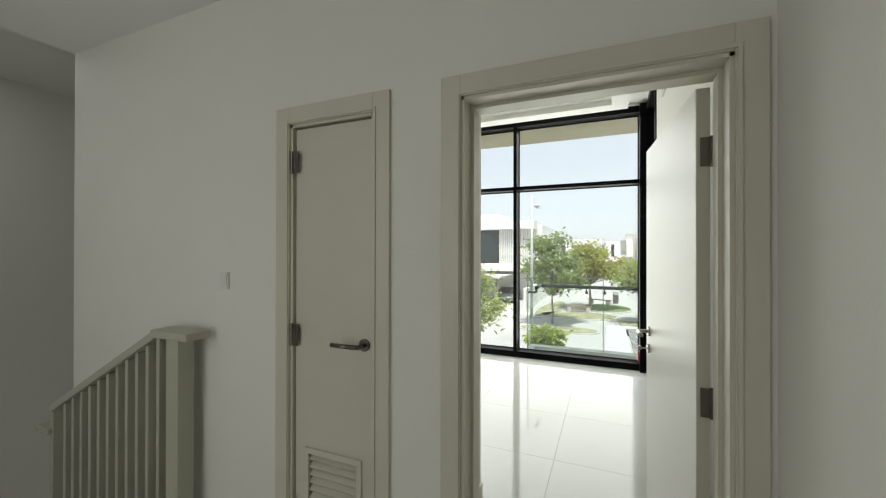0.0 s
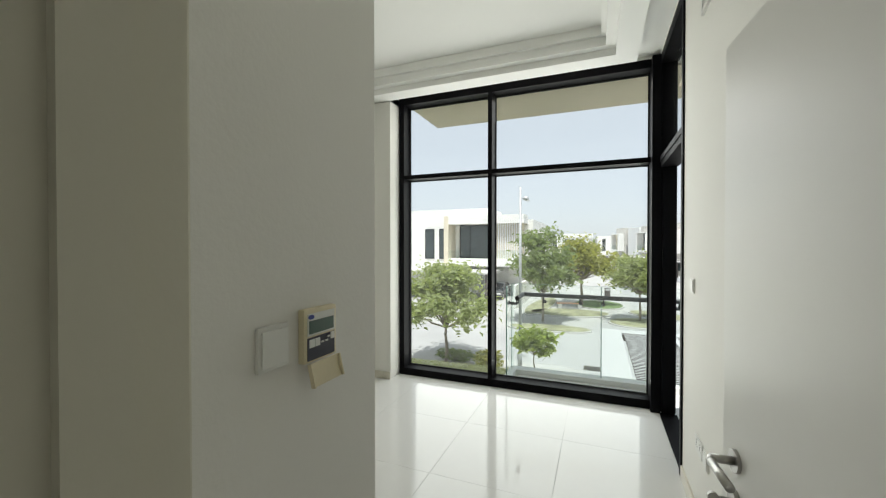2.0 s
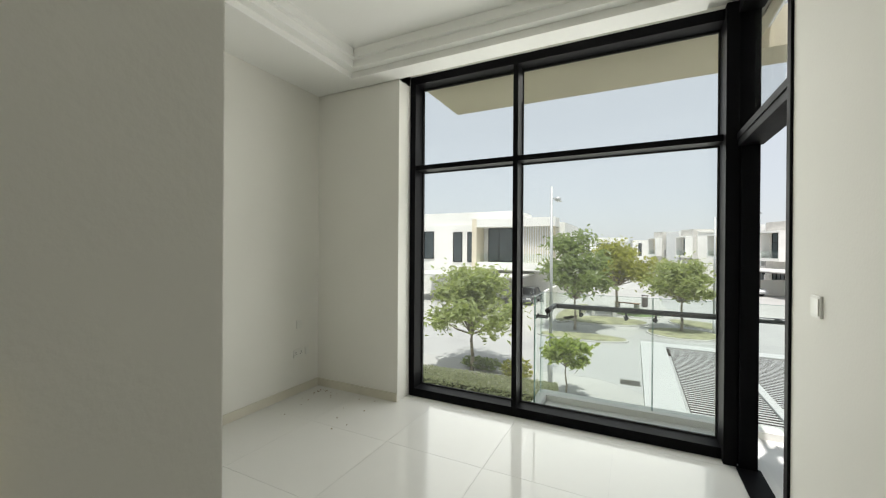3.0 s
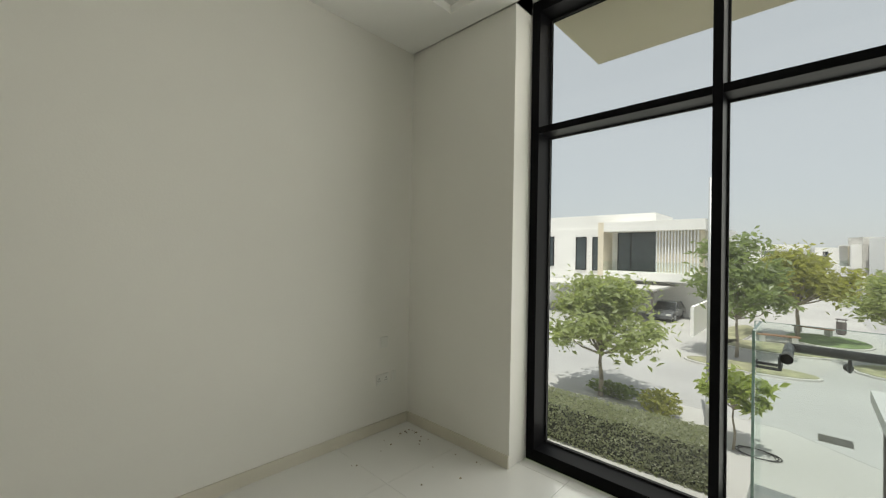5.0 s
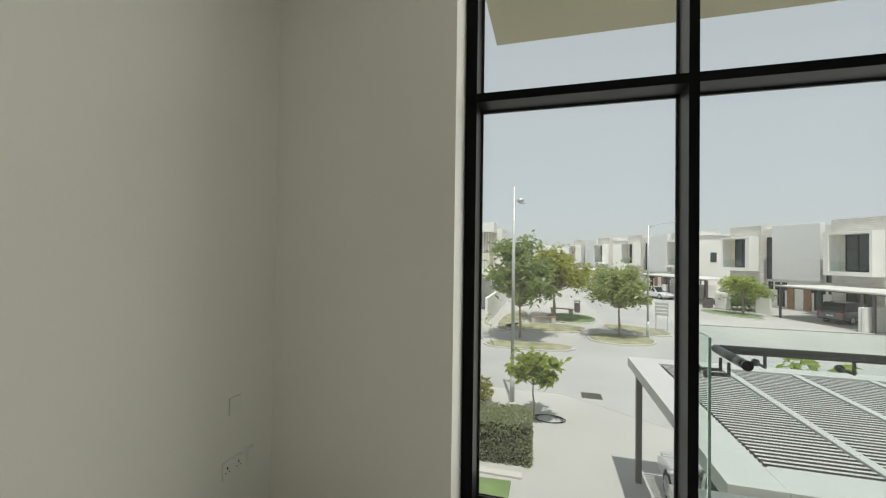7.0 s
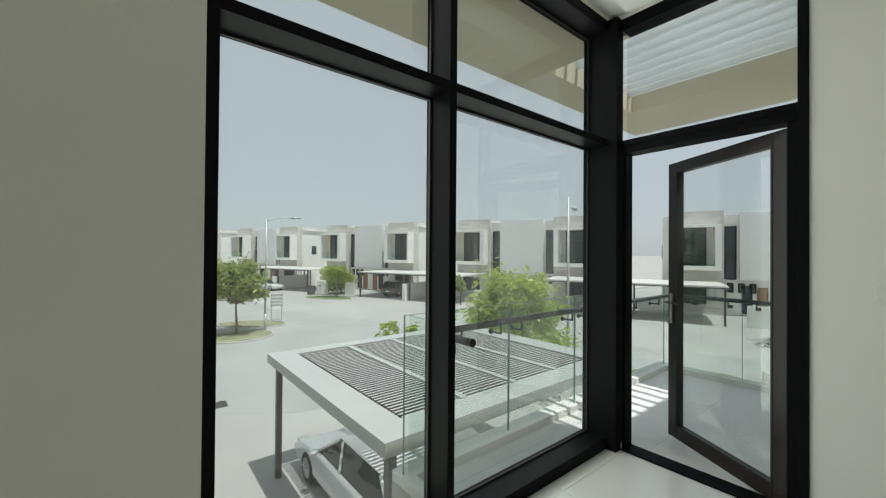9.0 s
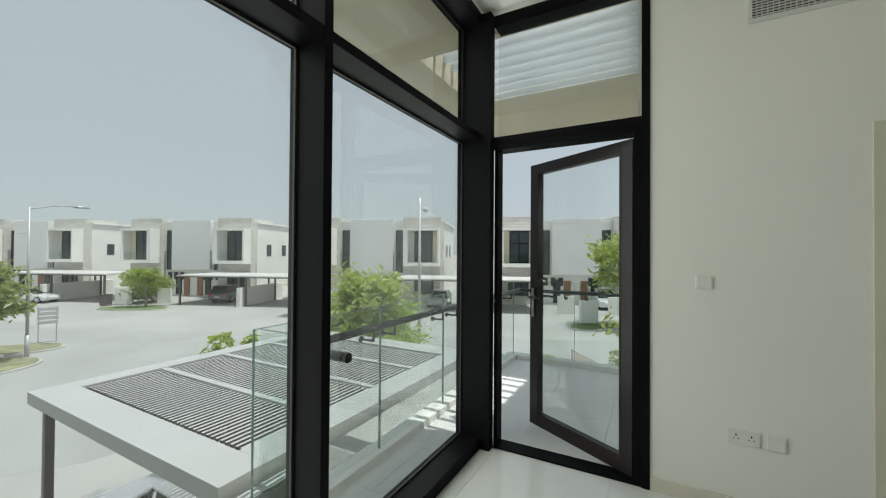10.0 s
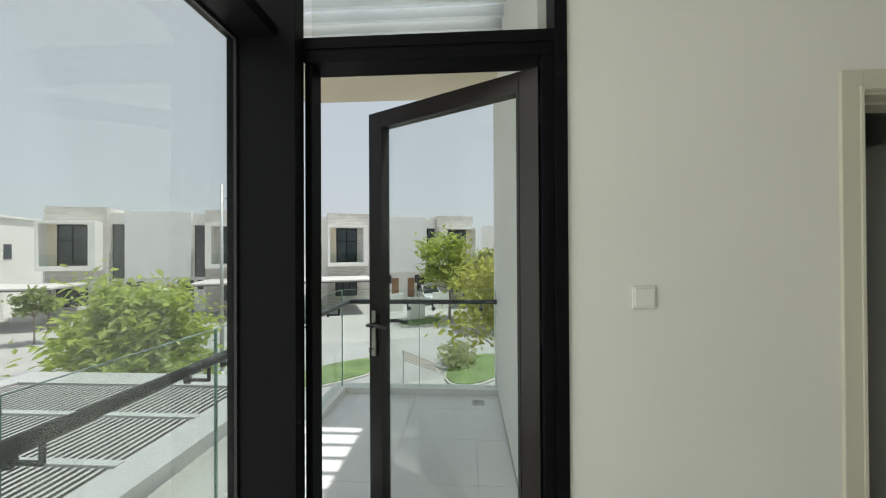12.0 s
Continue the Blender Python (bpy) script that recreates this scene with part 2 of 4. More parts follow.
def rod(bm, a, b_, r, seg=12, r2=None):
    a, b_ = Vector(a), Vector(b_)
    d = b_ - a
    vs = bmesh.ops.create_cone(bm, cap_ends=True, segments=seg, radius1=r, radius2=r if r2 is None else r2, depth=d.length)["verts"]
    q = d.to_track_quat("Z", "Y").to_matrix().to_4x4()
    bmesh.ops.transform(bm, matrix=Matrix.Translation((a + b_) / 2) @ q, verts=vs)
    return vs


def blob(bm, c, r, seg=12):
    vs = bmesh.ops.create_uvsphere(bm, u_segments=seg, v_segments=seg // 2 + 1, radius=1)["verts"]
    for p in vs:
        p.co = Vector(c) + Vector((p.co.x * r[0], p.co.y * r[1], p.co.z * r[2]))


def tube(bm, pts, r, seg=10):
    for a, b_ in zip(pts, pts[1:]):
        rod(bm, a, b_, r, seg)
    for p in pts[1:-1]:
        blob(bm, p, (r, r, r), seg)


def extrude_poly(bm, pts, h0, h1, axis="y"):
    """A prism: pts are (a, z) for axis x or y and (x, y) for axis z."""
    def at(p, h):
        return {"y": (p[0], h, p[1]), "x": (h, p[0], p[1]), "z": (p[0], p[1], h)}[axis]
    lo, hi = [bm.verts.new(at(p, h0)) for p in pts], [bm.verts.new(at(p, h1)) for p in pts]
    bm.faces.new(lo), bm.faces.new(hi[::-1])
    for i in range(len(pts)):
        j = (i + 1) % len(pts)
        bm.faces.new((lo[j], lo[i], hi[i], hi[j]))
    bmesh.ops.recalc_face_normals(bm, faces=list(bm.faces))


def mesh_of(name, bm, material, smooth=False):
    me = bpy.data.meshes.new(name)
    bm.to_mesh(me)
    bm.free()
    me.materials.append(material)
    if smooth:
        for p in me.polygons:
            p.use_smooth = True
    return me


def part(name, bm, material, parent=None, label="", smooth=False):
    ob = new(name, mesh_of(name, bm, material, smooth))
    ob.parent = parent
    if label:
        tagged(ob, label)
    return ob


def boxes(name, material, parent, *dims, bev=0.0, label=""):
    bm = bmesh.new()
    for d in dims:
        box(bm, *d)
    if bev:
        soft(bm, bev)
    return part(name, bm, material, parent, label)


def thing(name, label, category, m=None, group="", kind=""):
    ob = tagged(new(name), label, category, group, kind)
    if m is not None:
        ob.matrix_world = m
    return ob


def setting(name, material, label, *dims, bev=0.0):
    ob = boxes(name, material, None, *dims, bev=bev)
    return tagged(ob, label, name.split("_")[0], kind="structure")


# ---- shell of the bedroom, passage and hall ----
XL, XR, YB, YE, YH = -1.052, 2.73, -3.087, -3.80, -3.975
CZ, HZ, WT = 3.185, 2.745, 3.28
setting("wall_west", M_WALL, "pale painted bedroom wall", (XL - 0.2, YB - 0.2, 0, XL, 0.2, 3.6))
setting("wall_pier", M_WALL, "pale painted wall beside the tall window", (XL, -0.208, 0, -0.004, 0.2, 3.6))
setting("wall_back", M_WALL, "pale painted wall with thermostat corner", (XL, YE, 0, 1.594, YB, 3.6), bev=0.003)
setting("wall_above_window", M_WALL, "white beam above the glazing", (-0.004, 0.0, WT, XR, 0.2, 3.6), (XR, -1.123, WT, 2.93, 0.2, 3.6))
setting("wall_east", M_WALL, "pale painted bedroom wall with a bathroom doorway", (XR, -2.19, 0, 2.93, -1.123, 3.6), (XR, -2.98, 2.075, 2.93, -2.19, 3.6), (XR, -7.2, 0, 2.93, -2.98, 3.6))
setting("wall_hall", M_HALL, "hall wall with closet door and bedroom doorway", (-0.86, YH, 0, 0.955, YE, 3.3), (0.955, YH, 2.066, 1.435, YE, 3.3),
        (1.435, YH, 0, 1.78, YE, 3.3), (1.78, YH, 2.072, 2.652, YE, 3.3), (2.652, YH, 0, XR, YE, 3.3))
setting("wall_hall_end", M_HALL, "plain hall wall behind", (-3.0, -7.4, -3.6, 2.93, -7.2, 3.3))
setting("wall_stairwell", M_HALL, "plain white stairwell wall", (-3.0, -7.2, -3.6, -2.8, -2.0, 3.3))
setting("wall_stairwell_side", M_HALL, "plain white stairwell wall", (-2.8, -2.6, -3.6, -1.252, -2.4, 3.3), (-1.252, YB - 0.2, -3.6, -0.86, YB - 0.0, 3.3))
setting("wall_closet", M_HALL, "closet interior wall", (-0.86, YE, -3.6, -0.80, YB - 0.2, 3.3))
# bathroom beyond the dark doorway
setting("wall_bath", M_WALL, "bathroom wall", (2.93, -1.2, 0, 5.45, -1.05, 3.6), (2.93, -4.2, 0, 5.45, -4.0, 3.3), (5.25, -4.0, 0, 5.45, -1.2, 3.3))
setting("wall_lower_storey", M_STUCCO, "sand stucco wall of the lower storey", (-9, -0.1, -3.6, 5.45, 0.15, -0.3), (-9, 0.0, -0.3, XL - 0.2, 0.2, 3.6))

ceil = setting("ceiling", M_CEIL, "white ceiling with a recessed tray and curtain pocket",
               (XL, -0.208, CZ, -0.004, 0.0, 3.5),
               (XL, -0.42, CZ, 2.52, -0.218, 3.5), (XL, YB, CZ, -0.42, -0.42, 3.5), (2.34, YB, CZ, 2.52, -0.42, 3.5), (-0.42, YB, CZ, 2.34, -2.65, 3.5),
               (2.52, YB, CZ, XR, -1.16, 3.5),
               (-0.42, -2.65, 3.40, 2.34, -0.42, 3.5), (-0.004, -0.218, WT + 0.03, XR, 0.0, 3.5), (2.52, -1.16, WT + 0.03, XR, -0.218, 3.5),
               (1.594, YE, 2.9, XR, YB, 3.1))
setting("trim_tray", M_CEIL, "stepped plaster moulding of the ceiling tray",
        (-0.42, -0.50, 3.245, 2.34, -0.42, 3.40), (-0.42, -2.65, 3.245, 2.34, -2.57, 3.40), (-0.42, -2.57, 3.245, -0.34, -0.50, 3.40), (2.26, -2.57, 3.245, 2.34, -0.50, 3.40),
        (-0.34, -0.54, 3.32, 2.26, -0.50, 3.40), (-0.34, -2.57, 3.32, 2.26, -2.53, 3.40), (-0.34, -2.53, 3.32, -0.30, -0.54, 3.40), (2.22, -2.53, 3.32, 2.26, -0.54, 3.40))
setting("ceiling_hall", M_CEIL, "plain white hall ceiling", (-0.86, -7.2, HZ, XR, YH, 3.0))
setting("ceiling_stairwell", M_CEIL, "plain white stairwell ceiling", (-2.8, -7.2, 3.05, -0.86, -2.6, 3.3))
setting("ceiling_bath", M_CEIL, "plain bathroom ceiling", (2.93, -4.0, 2.75, 5.25, -1.2, 3.0))
setting("ceiling_closet", M_CEIL, "plain closet ceiling", (-0.80, YE, 3.3, 1.594, YB - 0.2, 3.5))
setting("roof", M_STUCCO, "flat roof slab", (-9, -7.4, 3.6, 2.93, 0.2, 3.9), (2.93, -7.4, 3.6, 5.45, -1.05, 3.9))

# floors: a bed of grout with tiles above
floor = setting("floor", M_GROUT, "polished white porcelain tile floor", (XL, YB, -0.3, XR, 0.0, -0.006), (1.594, YH, -0.3, XR, YB, -0.006), (0.2, -7.2, -0.3, XR, YH, -0.006), (-0.86, -7.2, -0.3, 0.2, -5.2, -0.006),
                (2.73, -4.0, -0.3, 5.25, -1.2, -0.006))
setting("baseboard", M_BASE, "cream tile baseboard", (XL, YB, 0, XL + 0.013, -0.222, 0.085), (XL, -0.222, 0, -0.004, -0.208, 0.085), (XL, YB, 0, 1.594, YB + 0.013, 0.085),
        (XR - 0.013, -2.11, 0, XR, -1.126, 0.085), (1.594, YE, 0, 1.607, YB, 0.085), (-0.1, YH - 0.013, 0, 0.90, YH, 0.085), (1.51, YH - 0.013, 0, 1.725, YH, 0.085), bev=0.003)


# ---- black aluminium glazing ----
def pane(name, parent, dims, material=M_GLASS):
    ob = boxes(name, material, parent, dims)
    ob.visible_shadow = False
    return ob


win = thing("window_1", "tall black aluminium corner window with four panes", "window", kind="structure")
D0, D1, PY = 0.0, 0.2, 0.165
boxes("window_frame", M_ALU, win, (0, D0, 0, 0.062, D1, WT), (0.062, D0, 0, 2.66, D1, 0.082), (0.062, D0, 3.20, 2.66, D1, WT), bev=0.003)
boxes("mullion", M_ALU, win, (1.088, D0, 0.082, 1.134, D1, 3.20), bev=0.003)
boxes("transom", M_ALU, win, (0.062, D0 + 0.002, 2.320, 1.088, D1, 2.368), bev=0.003)
boxes("transom", M_ALU, win, (1.134, D0 + 0.002, 2.320, 2.66, D1, 2.368), bev=0.003)
boxes("corner_post", M_ALU, win, (2.66, -0.075, 0, 2.74, D1, WT), (2.74, -0.02, 0, 2.87, D1, WT), bev=0.004)
for x0, x1 in ((0.062, 1.088), (1.134, 2.66)):
    for z0, z1 in ((0.082, 2.320), (2.368, 3.20)):
        pane("pane", win, (x0, PY, z0, x1, PY + 0.012, z1))
        boxes("gasket", M_GASK, win, (x0, PY - 0.012, z0, x0 + 0.012, PY - 0.001, z1), (x1 - 0.012, PY - 0.012, z0, x1, PY - 0.001, z1),
              (x0 + 0.012, PY - 0.012, z0, x1 - 0.012, PY - 0.001, z0 + 0.012), (x0 + 0.012, PY - 0.012, z1 - 0.012, x1 - 0.012, PY - 0.001, z1))
dframe = thing("door_frame_1", "black aluminium balcony door frame with fixed transom light", "door frame", kind="structure")
boxes("frame_post", M_ALU, dframe, (XR - 0.012, -1.123, 0, 2.87, -1.075, WT), (XR + 0.004, -1.075, 0, 2.85, -1.03, 2.25), bev=0.004)
boxes("frame_post", M_ALU, dframe, (2.745, -0.105, 0.012, 2.85, -0.077, 2.25), bev=0.004)
boxes("frame_head", M_ALU, dframe, (XR, -1.075, 2.25, 2.87, -0.077, 2.35), (XR - 0.008, -1.075, 2.30, XR, -0.077, 2.345), bev=0.004)
boxes("frame_head", M_ALU, dframe, (XR, -1.075, 3.19, 2.87, -0.077, WT), bev=0.004)
pane("pane", dframe, (2.82, -1.075, 2.35, 2.832, -0.077, 3.19))
boxes("threshold", M_ALU, dframe, (XR, -1.075, 0.0, 2.87, -0.077, 0.012), bev=0.002)
setting("door_sill", M_BTILE, "pale stone sill under the balcony door", (XR, -1.123, -0.3, 2.93, 0.13, -0.002))

gdoor = thing("glass_door", "dark aluminium glazed balcony door standing half open", "door", pose(2.775, -1.022, 0, 0, 0, -31))
LW, LH = 0.95, 2.225
boxes("door_frame", M_ALUB, gdoor, (0, 0, 0.02, 0.055, 0.085, LH), (0, LW - 0.085, 0.02, 0.055, LW, LH), (0, 0.085, 0.02, 0.055, LW - 0.085, 0.125), (0, 0.085, LH - 0.085, 0.055, LW - 0.085, LH), bev=0.004)
boxes("gasket", M_GASK, gdoor, (-0.003, 0.083, 0.123, 0.058, 0.095, LH - 0.083), (-0.003, LW - 0.095, 0.123, 0.058, LW - 0.083, LH - 0.083))
pane("pane", gdoor, (0.024, 0.085, 0.125, 0.034, LW - 0.085, LH - 0.085))
bm = bmesh.new()
box(bm, -0.012, LW - 0.058, 0.93, 0.0, LW - 0.028, 1.17), box(bm, 0.055, LW - 0.058, 0.93, 0.067, LW - 0.028, 1.17)
part("escutcheon", soft(bm, 0.003), M_STEEL, gdoor)
for sx in (-1, 1):
    bm = bmesh.new()
    x = -0.012 if sx < 0 else 0.067
    tube(bm, [(x, LW - 0.043, 1.10), (x + sx * 0.045, LW - 0.043, 1.10), (x + sx * 0.05, LW - 0.10, 1.105), (x + sx * 0.048, LW - 0.165, 1.10)], 0.010)
    part("lever_handle", bm, M_RAIL, gdoor, smooth=True)
bm = bmesh.new()
rod(bm, (-0.012, LW - 0.043, 0.97), (-0.035, LW - 0.043, 0.97), 0.003), box(bm, -0.045, LW - 0.047, 0.955, -0.034, LW - 0.039, 0.985), box(bm, -0.042, LW - 0.044, 0.915, -0.038, LW - 0.041, 0.955)
part("key", bm, M_STEEL, gdoor)
for z in (0.25, 1.1, 2.0):
    boxes("hinge", M_ALU, gdoor, (0.004, -0.014, z, 0.02, 0.004, z + 0.1), bev=0.003)


# ---- doors and their frames ----
def architrave(name, label, along, a0, a1, top, face, out, depth, material=M_TRIM, w=0.078):
    """A lining through the wall and a raised architrave on one face; along: axis the wall runs on."""
    t = thing(name, label, "door frame", kind="structure")
    f0, f1 = sorted((face, face + out * 0.016))
    g0, g1 = sorted((face, face + out * 0.022))
    l0, l1 = sorted((face + out * 0.004, face - out * depth))

    def d(u0, v0, z0, u1, v1, z1):
        return (u0, v0, z0, u1, v1, z1) if along == "x" else (v0, u0, z0, v1, u1, z1)
    boxes("architrave", material, t, d(a0 - w, f0, 0, a0, f1, top + w), bev=0.003)
    boxes("architrave", material, t, d(a1, f0, 0, a1 + w, f1, top + w), bev=0.003)
    boxes("architrave", material, t, d(a0, f0, top, a1, f1, top + w), bev=0.003)
    boxes("moulding", material, t, d(a0 - 0.016, g0, 0, a0 - 0.004, g1, top + 0.016), d(a1 + 0.004, g0, 0, a1 + 0.016, g1, top + 0.016), d(a0 - 0.004, g0, top + 0.004, a1 + 0.004, g1, top + 0.016), bev=0.002)
    boxes("door_lining", material, t, d(a0 - 0.02, l0, 0, a0 + 0.012, l1, top + 0.0), d(a1 - 0.012, l0, 0, a1 + 0.02, l1, top + 0.0), d(a0 - 0.02, l0, top - 0.012, a1 + 0.02, l1, top + 0.02))
    s0, s1 = sorted((face - out * 0.07, face - out * (depth - 0.05)))
    boxes("door_stop", material, t, d(a0 + 0.012, s0, 0, a0 + 0.024, s1, top - 0.012), d(a1 - 0.024, s0, 0, a1 - 0.012, s1, top - 0.012), d(a0 + 0.024, s0, top - 0.024, a1 - 0.024, s1, top - 0.012))
    return t


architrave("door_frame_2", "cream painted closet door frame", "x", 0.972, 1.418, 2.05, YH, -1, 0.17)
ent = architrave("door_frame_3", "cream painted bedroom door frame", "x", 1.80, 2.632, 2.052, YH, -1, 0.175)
boxes("architrave", M_TRIM, ent, (1.722, YE, 0, 1.80, YE + 0.016, 2.13), bev=0.003)
boxes("architrave", M_TRIM, ent, (1.80, YE, 2.052, 2.632, YE + 0.016, 2.13), bev=0.003)
boxes("strike_plate", M_STEEL, ent, (1.8122, -3.845, 0.90, 1.8142, -3.815, 1.08), bev=0.0004)
bath = architrave("door_frame_4", "cream painted bathroom door frame", "y", -2.98, -2.19, 2.065, XR, -1, 0.2)


def hinge(parent, m, h=0.1):
    bm = bmesh.new()
    rod(bm, (0, 0, 0), (0, 0, h), 0.008)
    for z in (0.0, h - 0.012):
        rod(bm, (0, 0, z), (0, 0, z + 0.012), 0.0095)
    box(bm, 0, -0.0015, 0.002, 0.036, 0.0015, h - 0.002)
    for z in (0.2, 0.5, 0.8):
        rod(bm, (0.02, -0.003, z * h), (0.02, 0.003, z * h), 0.0035, 8)
    bm.transform(m)
    return part("hinge", bm, M_BRASS, parent, "dark steel butt hinge")


def lever(parent, m, material, run=0.13):
    bm = bmesh.new()
    rod(bm, (0, 0, 0), (0, -0.008, 0), 0.026, 24)
    part_r = bm
    part_r.transform(m)
    part("rose", part_r, material, parent, smooth=False)
    bm = bmesh.new()
    tube(bm, [(0, -0.006, 0), (0, -0.05, 0), (-0.02, -0.056, 0), (-run, -0.056, 0)], 0.0095, 12)
    bm.transform(m)
    part("lever_handle", bm, material, parent, smooth=True)


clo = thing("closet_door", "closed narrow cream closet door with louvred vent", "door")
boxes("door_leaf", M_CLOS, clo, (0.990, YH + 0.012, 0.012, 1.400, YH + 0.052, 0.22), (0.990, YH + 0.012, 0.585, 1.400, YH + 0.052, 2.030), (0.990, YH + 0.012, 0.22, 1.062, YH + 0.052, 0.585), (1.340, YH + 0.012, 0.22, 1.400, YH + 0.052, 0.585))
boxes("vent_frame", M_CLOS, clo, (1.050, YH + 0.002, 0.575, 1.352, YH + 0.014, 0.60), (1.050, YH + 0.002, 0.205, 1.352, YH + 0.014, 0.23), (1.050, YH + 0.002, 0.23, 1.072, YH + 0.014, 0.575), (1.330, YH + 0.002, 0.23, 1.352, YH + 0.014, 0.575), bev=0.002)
for i in range(10):
    bm = bmesh.new()
    box(bm, 1.072, -0.017, -0.003, 1.330, 0.017, 0.003)
    bm.transform(pose(0, YH + 0.024, 0.248 + i * 0.0342, 42))
    part("slat", bm, M_CLOS, clo)
for z in (0.16, 1.05, 1.83):
    hinge(clo, pose(0.982, YH - 0.006, z))
lever(clo, pose(1.365, YH + 0.012, 1.085), M_BRASS)

# entry leaf folded back into the bedroom passage
leaf = thing("bedroom_door", "open white lacquered bedroom door with steel lever", "door", pose(2.612, -3.795, 0, 0, 0, 5.0))
boxes("door_leaf", M_LEAFW, leaf, (-0.042, 0.0, 0.012, 0.0, 0.868, 2.025), bev=0.0015)
boxes("door_edge", M_TRIM, leaf, (-0.040, -0.0015, 0.014, -0.002, 0.0, 2.023))
for z in (0.2, 0.93, 1.76):
    hinge(leaf, pose(0.004, -0.012, z, 0, 0, 172))
lever(leaf, pose(-0.042, 0.79, 1.055, 0, 0, -90) @ Matrix.Scale(-1, 4, (1, 0, 0)), M_STEEL, 0.12)
bm = bmesh.new()
rod(bm, (-0.042, 0.79, 0.965), (-0.052, 0.79, 0.965), 0.024, 24)
part("keyhole_rose", bm, M_STEEL, leaf)
bm = bmesh.new()
box(bm, -0.085, 0.788, 0.961, -0.05, 0.792, 0.969), rod(bm, (-0.088, 0.786, 0.965), (-0.088, 0.794, 0.965), 0.012, 16)
part("key", bm, M_STEEL, leaf)
bm = bmesh.new()
box(bm, -0.098, 0.772, 0.895, -0.092, 0.806, 0.945)
extrude_poly(bm, [(0.772, 0.945), (0.806, 0.945), (0.789, 0.962)], -0.098, -0.092, "x")
tag = part("key_tag", bm, M_RED, leaf, "red plastic key tag")
boxes("tag_label", M_PLAST, tag, (-0.0995, 0.778, 0.902, -0.098, 0.800, 0.935))

bleaf = thing("bathroom_door", "open bathroom door in the dark room", "door", pose(2.935, -2.998, 0))
boxes("door_leaf", M_LEAFW, bleaf, (0, 0, 0.012, 0.77, 0.042, 2.045), bev=0.002)
lever(bleaf, pose(0.71, 0.042, 1.05, 0, 0, 180) @ Matrix.Scale(-1, 4, (1, 0, 0)), M_BRASS)
bm = bmesh.new()
rod(bm, (0.71, 0.042, 0.95), (0.71, 0.052, 0.95), 0.024, 20)
part("keyhole_rose", bm, M_BRASS, bleaf)


# ---- fittings on the walls ----
def plate(name, label, cat, m, w, h, rockers=1, pins=False):
    """A wall plate; local x right, z up, -y out of the wall."""
    t = thing(name, label, cat, m)
    boxes("plate", M_PLAST, t, (-w / 2, -0.009, -h / 2, w / 2, 0, h / 2), bev=0.003)
    if pins:
        n = 2 if w > 0.11 else 1
        for i in range(n):
            cx = 0 if n == 1 else (-0.035 + 0.07 * i)
            boxes("socket_holes", M_BLACK, t, (cx - 0.003, -0.0096, 0.004, cx + 0.003, -0.0088, 0.016), (cx - 0.014, -0.0096, -0.012, cx - 0.007, -0.0088, -0.007), (cx + 0.007, -0.0096, -0.012, cx + 0.014, -0.0088, -0.007))
            boxes("rocker", M_PLAST, t, (cx - 0.005, -0.013, 0.022, cx + 0.005, -0.009, 0.034), bev=0.001)
    else:
        for i in range(rockers):
            a = -w * 0.42 + i * w * 0.84 / rockers
            boxes("rocker", M_PLAST, t, (a + 0.0008, -0.0135, -h * 0.4, a + w * 0.84 / rockers - 0.0008, -0.009, h * 0.4), bev=0.0015)
    return t


E_ = pose(XR, 0, 0, 0, 0, -90)
W_ = pose(XL, 0, 0, 0, 0, 90)
P_ = pose(1.594, 0, 0, 0, 0, 90)


def on(base, along, z):
    return Matrix.Translation((0, along, z)) @ base


plate("light_switch", "square white rocker switch on the bedroom wall", "switch", on(E_, -1.405, 1.305), 0.086, 0.086)
plate("wall_socket", "white double power socket near the floor", "socket", on(E_, -1.59, 0.435), 0.146, 0.086, pins=True)
plate("data_socket", "white single outlet beside the double socket", "socket", on(E_, -1.738, 0.432), 0.086, 0.086)
plate("wall_socket", "white double power socket near the floor", "socket", on(W_, -0.49, 0.42), 0.12, 0.086, pins=True)
plate("data_socket", "white single outlet near the room corner", "socket", on(W_, -0.375, 0.425), 0.05, 0.086)
plate("blank_plate", "white blank wall plate above the sockets", "plate", on(W_, -0.48, 0.72), 0.075, 0.086, 0)
plate("light_switch", "small white hall switch by the stairs", "switch", pose(0.54, YH, 1.33), 0.06, 0.086)

sw = plate("passage_switch", "white rocker switch beside the thermostat", "switch", on(P_, -3.478, 1.34), 0.08, 0.09)
th = thing("thermostat", "yellowed air conditioning controller with open flap", "thermostat", on(P_, -3.348, 1.335))
boxes("housing", M_YELL, th, (-0.055, -0.018, -0.052, 0.055, 0, 0.068), bev=0.004)
boxes("face", M_PLAST, th, (-0.046, -0.0205, 0.008, 0.046, -0.018, 0.058), bev=0.001)
boxes("display", M_LCD, th, (-0.042, -0.0222, 0.013, 0.040, -0.0205, 0.042))
bm = bmesh.new()
rod(bm, (0, 0, 0), (0, -0.0015, 0), 0.0065, 20)
bm.transform(pose(-0.036, -0.0205, 0.0505) @ Matrix.Diagonal((1.4, 1, 0.8, 1)))
part("badge", bm, M_BLUE, th, "blue oval badge")
boxes("keypad", M_DARK, th, (-0.046, -0.020, -0.047, 0.046, -0.018, 0.004))
